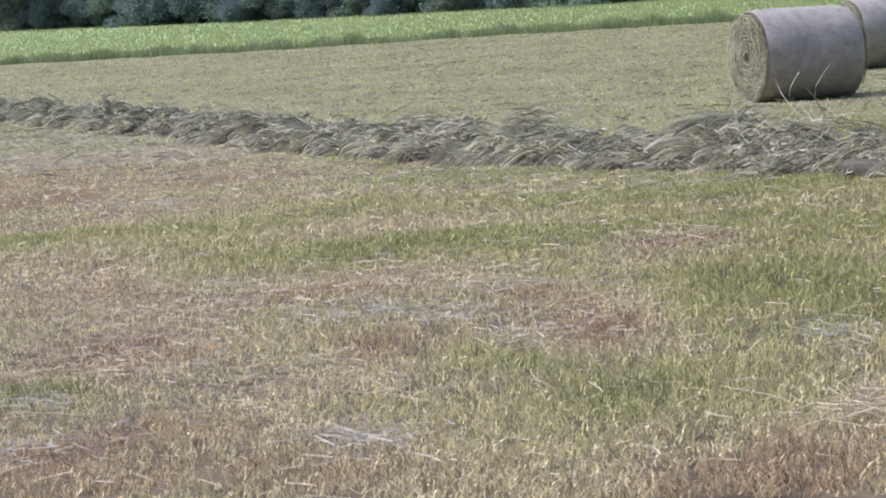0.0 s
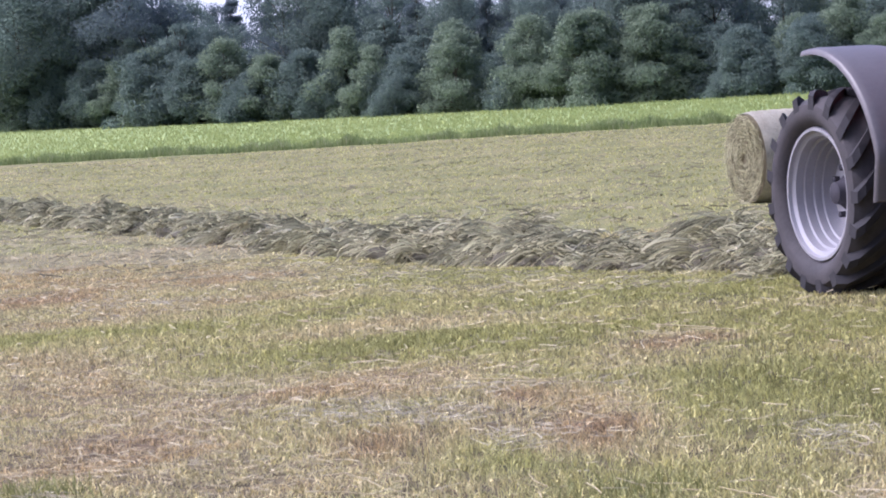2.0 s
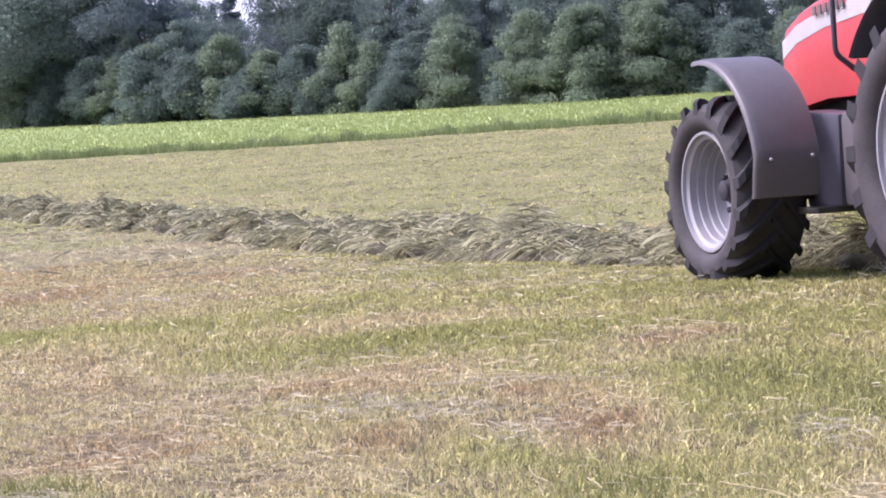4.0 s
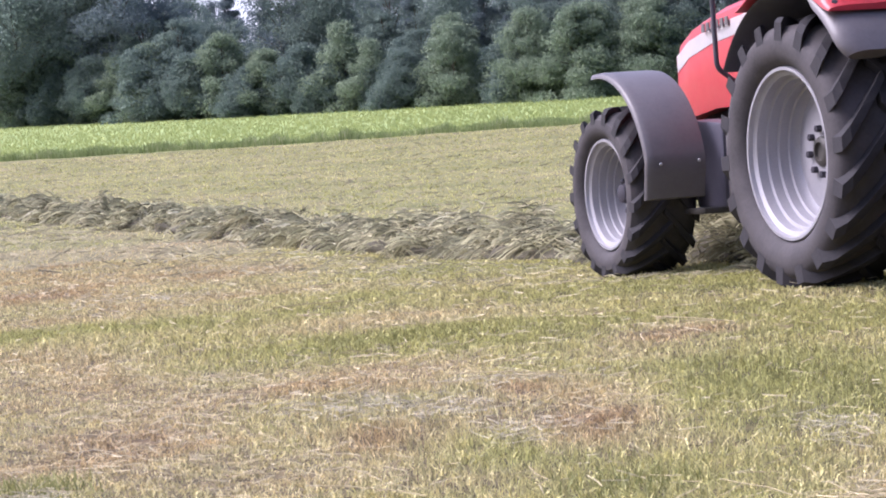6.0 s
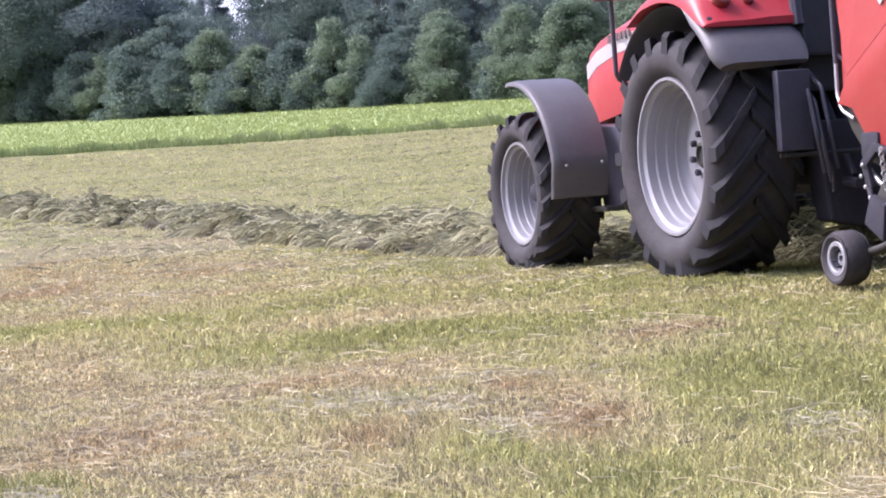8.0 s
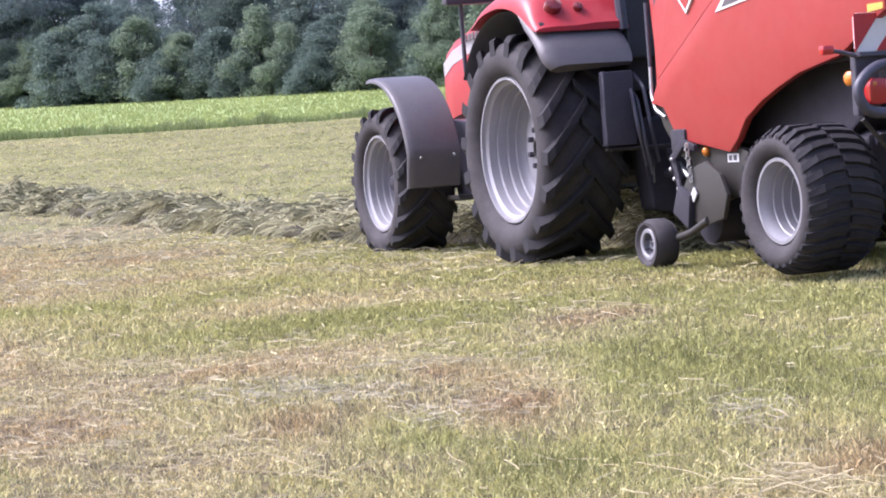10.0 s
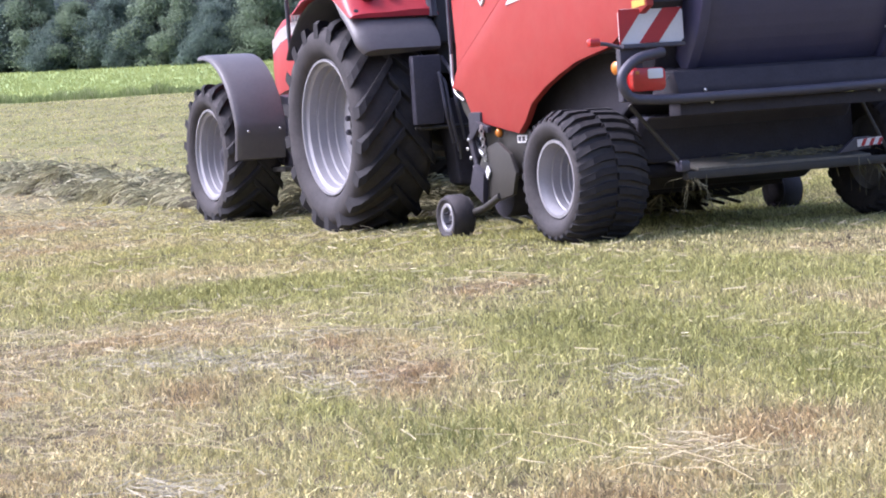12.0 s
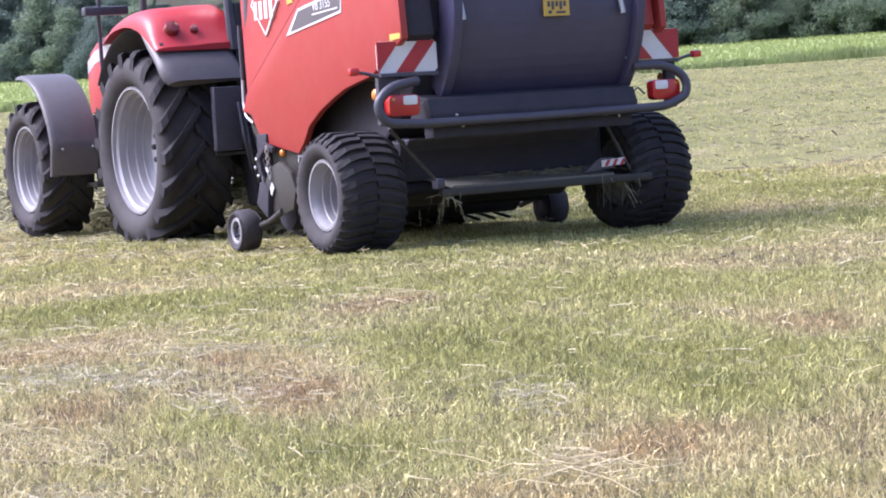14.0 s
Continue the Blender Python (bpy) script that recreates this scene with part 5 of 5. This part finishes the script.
def litter(name, n, r0, r1, rng, label, size=(0.04, 0.16), mat=M_STRAW, wide=1.0):
    """Cut straws lying flat on the stubble."""
    x, y, r = scatter(rng, n, r0, r1, -0.24, 0.37, 1.3)
    clump = np.sin(x * 1.1 + 0.4 * y) * np.sin(y * 1.7 - 0.6 * x)
    ok = rng.uniform(-1, 1, n) < clump * 0.9 + 0.1
    x, y, r = x[ok], y[ok], r[ok]
    n = len(x)
    a = rng.normal(0, 0.9, n)
    l = rng.uniform(*size, n)
    w = 0.0009 * wide * np.clip(r / 7, 0.8, 4) * rng.uniform(0.6, 1.5, n)
    z = turf(x, y) + rng.uniform(0.012, 0.05, n)
    dz = rng.normal(0, 0.10, n) * l
    d = np.stack([np.cos(a) * l / 2, np.sin(a) * l / 2, dz], -1)
    s = np.stack([-np.sin(a) * w, np.cos(a) * w, w], -1)
    c = np.stack([x, y, z], -1)
    m = c + np.stack([-np.sin(a), np.cos(a), 0 * a], -1) * (rng.normal(0, 0.08, n) * l)[:, None]
    V = np.stack([c - d - s, c - d + s, m + s, m - s, c + d + s, c + d - s], 1)
    F = (np.arange(n)[:, None, None] * 6 + np.array([[0, 1, 2, 3], [3, 2, 4, 5]])[None]).reshape(-1, 4)
    tagged(link_arrays(name, V.reshape(-1, 3), F, mat), label, "straw", kind="stuff")


litter("straw_litter", 4200, 4.3, 22, rng, "pale cut straws scattered over the stubble", (0.03, 0.11))
litter("hay_remnants", 9000, 23, 78, rng, "thin raked remnants of hay lying over the far field", (0.05, 0.26), M_FLECK, 1.7)



def raked_remnants():
    """Flat wisps left where the hay was raked into the row."""
    n = 1700
    y = rng.uniform(14.5, 36, n)
    x = row_at(y) - 0.7 - rng.gamma(1.5, 0.8, n) * np.clip(y / 20, 0.7, 1.6)
    a, l = rng.normal(0, 0.8, n), rng.uniform(0.05, 0.22, n)
    w = 0.0016 * np.clip(y / 14, 0.8, 3) * rng.uniform(0.6, 1.5, n)
    c = np.stack([x, y, turf(x, y) + rng.uniform(0.012, 0.04, n)], -1)
    d = np.stack([np.cos(a) * l / 2, np.sin(a) * l / 2, rng.normal(0, 0.08, n) * l], -1)
    e = np.stack([-np.sin(a) * w, np.cos(a) * w, w], -1)
    m = c + np.stack([0 * a, rng.normal(0, 0.15, n) * l, 0.1 * l], -1)
    V = np.stack([c - d - e, c - d + e, m + e, m - e, c + d + e, c + d - e], 1)
    F = (np.arange(n)[:, None, None] * 6 + np.array([[0, 1, 2, 3], [3, 2, 4, 5]])[None]).reshape(-1, 4)
    tagged(link_arrays("raked_hay", V.reshape(-1, 3), F, M_REMNANT), "thin grey wisps of hay left beside the windrow", "hay", kind="stuff")


raked_remnants()


def straw_bunch(x0, y0, wide, deep, n, rng, label, long=0.24, mat=M_STRAW):
    """A small loose heap of pale straws left on the stubble."""
    x, y = rng.normal(x0, wide, n), rng.normal(y0, deep, n)
    a = rng.normal(0, 1.2, n)
    l = rng.uniform(0.03, long, n)
    w = 0.0008 * (0.6 + 1.5 * long) * max(1.0, y0 / 7) * rng.uniform(0.6, 1.6, n)
    z = turf(x, y) + rng.uniform(0.016, 0.042, n)
    c = np.stack([x, y, z], -1)
    d = np.stack([np.cos(a) * l / 2, np.sin(a) * l / 2, rng.normal(0, 0.09, n) * l], -1)
    side = np.stack([-np.sin(a) * w, np.cos(a) * w, w], -1)
    m = c + np.stack([-np.sin(a), np.cos(a), 0 * a], -1) * (rng.normal(0, 0.10, n) * l)[:, None]
    V = np.stack([c - d - side, c - d + side, m + side, m - side, c + d + side, c + d - side], 1)
    F = (np.arange(n)[:, None, None] * 6 + np.array([[0, 1, 2, 3], [3, 2, 4, 5]])[None]).reshape(-1, 4)
    tagged(link_arrays("straw_bunch", V.reshape(-1, 3), F, mat), label, "straw", kind="stuff")


for x0, y0, wide, deep, n in ((-0.33, 7.99, 0.16, 0.20, 260), (-0.03, 7.65, 0.10, 0.14, 150), (0.21, 8.54, 0.16, 0.08, 120), (-2.27, 17.16, 0.35, 0.9, 220), (1.09, 6.54, 0.08, 0.16, 120),
                              (-0.23, 5.16, 0.08, 0.11, 170), (-1.15, 6.06, 0.08, 0.10, 90), (0.26, 7.08, 0.10, 0.14, 130), (-1.1, 5.2, 0.14, 0.14, 120)):
    straw_bunch(x0, y0, wide, deep, n, rng, "flat patch of weathered grey straw on the stubble", 0.09, M_GREY_STRAW)
for x0, y0, wide, deep, n in ((-1.11, 7.08, 0.30, 0.5, 300), (-0.54, 6.37, 0.2, 0.35, 200), (-1.0, 8.66, 0.28, 0.5, 220), (-1.81, 10.39, 0.35, 0.6, 200), (0.0, 9.3, 0.4, 0.3, 200), (0.42, 7.62, 0.2, 0.25, 130)):
    straw_bunch(x0, y0, wide, deep, n, rng, "wide scatter of pale flattened straw on the stubble", 0.10)
straw_bunch(0.93, 5.08, 0.07, 0.18, 130, rng, "small heap of pale dry straw on the stubble", 0.15)
for k in range(8):
    straw_bunch(rng.uniform(-1.6, 2.6), rng.uniform(5.5, 13), 0.2, 0.18, 30, rng, "thin scatter of pale straw on the stubble", 0.16)
# single long straws, from end to end
for x0, y0, x1, y1 in ((-1.09, 5.68, -0.54, 5.60), (-0.38, 5.97, -0.08, 5.68), (0.05, 8.65, 0.55, 8.34), (1.0, 4.68, 1.11, 4.71), (0.0, 8.83, 0.43, 8.61), (1.1, 10.69, 1.33, 10.52), (0.87, 5.38, 0.98, 4.58),
                       (1.0, 5.2, 1.09, 4.83), (0.2, 6.09, 0.22, 5.59), (0.66, 5.59, 0.76, 5.19), (-1.18, 5.77, -0.87, 5.62), (-1.12, 14.44, -0.65, 14.48), (0.98, 11.0, 1.27, 10.65)):
    pts = []
    for f in (0, 0.25, 0.5, 0.75, 1):
        px, py = x0 + (x1 - x0) * f + rng.normal(0, 0.008), y0 + (y1 - y0) * f + rng.normal(0, 0.012)
        pts.append((px, py, float(turf(px, py)) + 0.032 + rng.uniform(0, 0.010)))
    tagged(part("straw_stalk", tube(pts, 0.0015 * max(1, y0 / 6), 5), M_STRAW), "single long pale straw lying on the stubble", "straw")
for tx0, ty0, wide, deep, n in ((1.63, 6.49, 0.05, 0.12, 420), (0.46, 5.79, 0.10, 0.12, 260), (-1.20, 6.36, 0.08, 0.14, 200)):
    x, y = rng.normal(tx0, wide, n), rng.normal(ty0, deep, n)
    tagged(blades("grass_tuft", x, y, turf(x, y) - 0.004, rng.uniform(0.03, 0.06, n), 0.0045 * rng.uniform(0.6, 1.4, n), rng.uniform(0.1, 0.8, n), M_GREEN_TUFT, rng),
           "fresh green tuft in the cut stubble", "grass", kind="stuff")
x = rng.uniform(-45, 75, 60000)
d = rng.gamma(1.2, 1.1, 60000)
y = meadow_edge(x) + d - 0.3
tuft = 0.35 + 0.75 * np.interp(x, np.linspace(-46, 76, 240), rng.uniform(0, 1, 240) ** 1.7)
tagged(blades("meadow_fringe", x, y, turf(x, y), rng.uniform(0.12, 0.48, len(x)) * tuft, 0.03 * rng.uniform(0.6, 1.4, len(x)), rng.uniform(0.05, 0.5, len(x)), M_FRINGE, rng),
       "uneven fringe of tall grass along the uncut meadow", "grass", kind="stuff")
x = rng.uniform(-60, 95, 90000)
y = meadow_edge(x) + rng.uniform(0, 1, 90000) ** 1.3 * (tree_line(x) - meadow_edge(x) - 1)
tagged(blades("meadow_grass", x, y, turf(x, y), rng.uniform(0.07, 0.16, len(x)), 0.05 * rng.uniform(0.6, 1.6, len(x)), rng.uniform(0.1, 0.8, len(x)), M_MEADOW, rng),
       "bright green uncut meadow grass", "grass", kind="stuff")


# ---- bright overcast sky low behind the wood ----
def sky_backdrop():
    m = bpy.data.materials.new("bright_cloud")
    m.use_nodes = True
    nt = m.node_tree
    e = node(m, "Emission", Strength=1.0)
    tc = node(m, "TexCoord")
    n = node(m, "TexNoise", Scale=0.006, Detail=4.0)
    nt.links.new(tc.outputs["Object"], n.inputs["Vector"])
    cr = nt.nodes.new("ShaderNodeValToRGB")
    cr.color_ramp.elements[0].color = (0.62, 0.64, 0.68, 1)
    cr.color_ramp.elements[1].color = (0.78, 0.79, 0.80, 1)
    nt.links.new(n.outputs["Fac"], cr.inputs["Fac"])
    nt.links.new(cr.outputs[0], e.inputs["Color"])
    nt.links.new(e.outputs[0], nt.nodes["Material Output"].inputs["Surface"])
    b = slab([(-900, -20), (900, -20), (900, 260), (-900, 260)], "y", 1500, 1501, 0)
    tagged(part("backdrop", b, m), "pale overcast sky low behind the wood", "sky", kind="structure")


sky_backdrop()


# ---- woodland ----
def build_tree(height, width, low, leaf_mat, rng, shape, leaves=20000):
    """Tapered trunk with limbs, and a crown of small leaf clumps gathered in uneven lobes."""
    t = new("tree")
    b = tube([(0, 0, -0.5), (0.1, 0.05, height * 0.3), (0.0, 0.1, height * 0.62), (0.1, 0.0, height * 0.9)], 0.13, 8)
    for v in b.verts:
        k = max(0.15, 1 - v.co.z / height)
        v.co.x, v.co.y = v.co.x * k + (1 - k) * 0.05, v.co.y * k
    lobes = []
    for k in range(54):
        f = low + (1 - low) * rng.uniform(0, 1) ** 0.9
        prof = {"round": math.sin(math.pi * min(1, 0.12 + 0.86 * (f - low) / (1 - low))) ** 0.7, "cone": 1.08 - (f - low) / (1 - low), "bush": (1 - (f - low) / (1 - low)) ** 0.55}[shape]
        a = rng.uniform(0, 2 * math.pi)
        d = width / 2 * prof * rng.uniform(0.35, 1.0)
        lobes.append((d * math.cos(a), d * math.sin(a), f * height, width * rng.uniform(0.09, 0.20) * (0.5 + 0.5 * prof)))
        if k % 3 == 0:
            z0 = f * height * 0.75
            tube([(0.05, 0.03, z0), (d * 0.5 * math.cos(a), d * 0.5 * math.sin(a), z0 + (f * height - z0) * 0.6), (d * math.cos(a), d * math.sin(a), f * height)], 0.035, 5, b)
    part("trunk", b, M_BARK, t, "grey-brown trunk with limbs", True)
    n = leaves
    L = np.array(lobes)
    pick = rng.choice(len(L), n, p=L[:, 3] ** 2 / (L[:, 3] ** 2).sum())
    v = rng.normal(0, 1, (n, 3))
    v /= np.linalg.norm(v, axis=1)[:, None]
    rad = L[pick, 3] * 1.25 * rng.uniform(0.05, 1, n) ** 0.45
    P = L[pick, :3] + v * rad[:, None] * np.array([1.1, 1.1, 0.7])
    nn = 0.45 * v + rng.normal(0, 0.7, (n, 3)) + np.array([0, -0.0, 0.45])
    nn /= np.linalg.norm(nn, axis=1)[:, None]
    t1 = np.cross(nn, rng.normal(0, 1, (n, 3)))
    t1 /= np.linalg.norm(t1, axis=1)[:, None]
    t2 = np.cross(nn, t1)
    s = rng.uniform(0.04, 0.085, n)[:, None]
    V = np.stack([P - t1 * s, P - t2 * s * 0.7, P + t1 * s, P + t2 * s * 0.7 - nn * s * 0.3], 1)
    F = np.arange(n * 4).reshape(-1, 4)
    crown = link_arrays("crown", V.reshape(-1, 3), F, leaf_mat)
    crown.parent = t
    return t


def plant_wood():
    rng = np.random.default_rng(21)
    kinds = []
    # leaf colours carry painted haze, bluest on the kinds of the back rows
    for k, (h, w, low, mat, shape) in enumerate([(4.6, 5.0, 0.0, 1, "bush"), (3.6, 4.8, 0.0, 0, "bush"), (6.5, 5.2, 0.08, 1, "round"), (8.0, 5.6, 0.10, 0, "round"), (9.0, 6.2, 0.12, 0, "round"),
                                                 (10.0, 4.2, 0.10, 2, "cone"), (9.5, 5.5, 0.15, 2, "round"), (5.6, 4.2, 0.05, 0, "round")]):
        kinds.append(build_tree(h, w, low, M_HAZED_LEAVES[mat], rng, shape))
    labels = {0: "broad light-green shrub at the wood's edge", 1: "low dark-green shrub at the wood's edge", 2: "light-green young broadleaf tree", 3: "full broadleaf tree in summer leaf", 4: "tall rounded broadleaf tree",
              5: "dark narrow conifer in the wood", 6: "tall dark broadleaf tree in the wood", 7: "small leafy tree at the wood's edge"}
    used = set()
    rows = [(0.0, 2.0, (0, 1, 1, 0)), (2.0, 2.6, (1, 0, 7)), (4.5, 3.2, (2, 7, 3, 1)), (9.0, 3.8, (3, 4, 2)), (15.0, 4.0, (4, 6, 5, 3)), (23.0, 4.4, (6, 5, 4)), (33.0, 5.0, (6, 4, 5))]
    for back, step, choice in rows:
        x = -52.0
        while x < 78:
            k = choice[int(rng.integers(len(choice)))]
            if x < -18 and back > 3 and rng.uniform() < 0.6:
                k = 4
            px, py = x + rng.normal(0, 0.7), float(tree_line(x)) + back + rng.normal(0, 1.0)
            s = rng.uniform(0.85, 1.15)
            m = pose(px, py, on_turf(px, py) - 0.1, 0, 0, rng.uniform(0, 360))
            if k in used:
                t = copy_thing(kinds[k], m)
            else:
                t = kinds[k]
                t.matrix_basis = m
                used.add(k)
                tagged(t, labels[k], "shrub" if k < 2 else "tree", "trees of the wood")
            s = s * (1.18 if px < -19 else 0.86 if back > 8 and px < 17 else 1.0)
            t.scale = (s, s, s * rng.uniform(0.92, 1.08))
            x += step * rng.uniform(0.8, 1.2)
    # the tall trees that stand out over the skyline: place, kind, height and width against height
    full = {4: 9.0, 5: 10.0, 6: 9.5}
    for px, py, k, tall, wide in ((-25.8, 163, 4, 13.0, 1.15), (-29.5, 162, 4, 12.4, 1.1), (-21.5, 160, 6, 11.8, 1.1), (-8.0, 153, 4, 12.0, 0.9), (-9.8, 154, 6, 10.6, 0.9), (-6.2, 152, 4, 10.6, 0.9),
                                  (-0.7, 146, 5, 8.8, 0.8), (-2.3, 148, 4, 8.6, 0.9), (3.7, 143, 5, 8.8, 0.7), (5.1, 142, 5, 8.0, 0.7), (6.4, 141.5, 5, 8.0, 0.7), (7.9, 140, 5, 9.4, 0.75),
                                  (10.2, 138, 4, 8.2, 0.9), (12.6, 135, 4, 8.8, 0.95), (15.0, 134, 4, 9.2, 0.95), (16.8, 133.5, 6, 9.4, 0.95)):
        t = copy_thing(kinds[k], pose(px, py, on_turf(px, py) - 0.1, 0, 0, rng.uniform(0, 360)))
        s = tall / full[k]
        t.scale = (s * wide, s * wide, s)


plant_wood()

# ---- what moves ----
TRACK = [(0.0, 4.633, 9.271, 17.00, 0.000, 0.00), (1.0, 4.385, 10.064, 17.17, 0.000, 0.00), (2.0, 4.154, 10.799, 17.33, 0.000, 0.00),
         (3.0, 3.938, 11.487, 17.50, 0.000, 0.00), (5.3, 3.348, 13.041, 18.22, 0.005, -0.26), (6.5, 3.049, 13.824, 18.60, 0.007, -0.40),
         (7.0, 2.923, 14.157, 18.63, 0.008, -0.39), (9.5, 2.348, 15.667, 18.80, 0.011, -0.35), (10.5, 2.075, 16.324, 19.20, 0.005, -0.17),
         (11.5, 1.830, 16.903, 19.60, 0.000, 0.00), (12.5, 1.568, 17.491, 20.16, -0.010, 0.56), (13.0, 1.430, 17.807, 20.44, -0.015, 0.84),
         (13.5, 1.262, 18.202, 20.72, -0.020, 1.12), (14.0, 1.102, 18.574, 21.00, -0.025, 1.40)]
BALER_DROP = [(0.0, 0.02), (9.5, 0.02), (11.5, 0.0), (12.5, -0.03), (13.5, -0.03), (14.0, -0.01)]
BALER_TURN = [(0.0, 20.0), (9.5, 20.4), (11.5, 20.7), (14.0, 20.4)]
HITCH, TONGUE = 1.0, 2.70
T_ROWS = [r[0] for r in TRACK]


def tractor_state(t):
    return [float(np.interp(t, T_ROWS, [r[k] for r in TRACK])) for k in range(1, 6)]


def baler_state(t):
    x, y, turn, _, _ = tractor_state(t)
    a = radians(turn)
    hx, hy = x + HITCH * math.sin(a), y - HITCH * math.cos(a)
    b = float(np.interp(t, [q[0] for q in BALER_TURN], [q[1] for q in BALER_TURN]))
    return hx + TONGUE * math.sin(radians(b)), hy - TONGUE * math.cos(radians(b)), b


def travelled(t):
    """Metres gone since the start."""
    return sum(math.dist(tractor_state(s)[:2], tractor_state(e)[:2]) for s, e in zip([q for q in T_ROWS if q < t], [q for q in T_ROWS if 0 < q < t] + [t]))


def motions():
    walk(tractor, [(t, pose(x, y, z, p, 0, a)) for t, x, y, a, z, p in TRACK])
    rows = []
    for t in T_ROWS:
        x, y, b = baler_state(t)
        drop = float(np.interp(t, [q[0] for q in BALER_DROP], [q[1] for q in BALER_DROP]))
        rows.append((t, pose(x, y, drop, 0, 0, b)))
    walk(baler, rows)
    spins = [(w, k[0], k[1]) for group in (tractor_wheels, baler_wheels) for k, w in group.items() for w in [w]]
    radii = {"rear": R_REAR, "front": R_FRONT, "baler": R_BALER, "gauge": R_GAUGE}
    for w, kind, s in spins:
        home = w.matrix_basis.translation.copy()
        step = 0.25 if kind == "gauge" else 0.5
        walk(w, [(i * step, Matrix.Translation(home) @ Matrix.Rotation(-travelled(i * step) / radii[kind], 4, "X")) for i in range(int(14 / step) + 1)])
    for y0, ob in hay_pieces:
        # the pick-up reel lies 1.5 m ahead of the baler's axle
        ts = np.linspace(0, 14, 281)
        reach = [baler_state(t)[1] + 1.55 * math.cos(radians(20.4)) for t in ts]
        when = float(np.interp(y0, reach, ts, left=0.0, right=99.0))
        still = Matrix.Identity(4)
        c = Vector((float(row_at(y0)), y0, 0.1))

        def inside(t, up, ahead):
            x, y, b = baler_state(t)
            spot = Matrix.Translation((x, y, 0)) @ pose(0, 0, 0, 0, 0, b) @ Vector((0, ahead, up))
            return Matrix.Translation(spot - c)

        if when > 14:
            rows = [(0, still), (14, still)]
        else:
            when = max(when, 0.3)
            rows = [(0, still), (max(0.1, when - 0.2), still), (when + 0.5, inside(when + 0.5, 0.95, 1.1)), (when + 1.0, inside(when + 1.0, 1.2, 0.55))]
            rows = [q for q in rows if q[0] < 13.9]
            rows += [(t, inside(t, 1.2, 0.55)) for t in (3.0, 6.5, 9.5, 11.5) if t > when + 1.2] + [(14.0, inside(14.0, 1.2, 0.55) if when + 1.0 < 14 else inside(14.0, 0.95, 1.1))]
        walk(ob, rows)


motions()
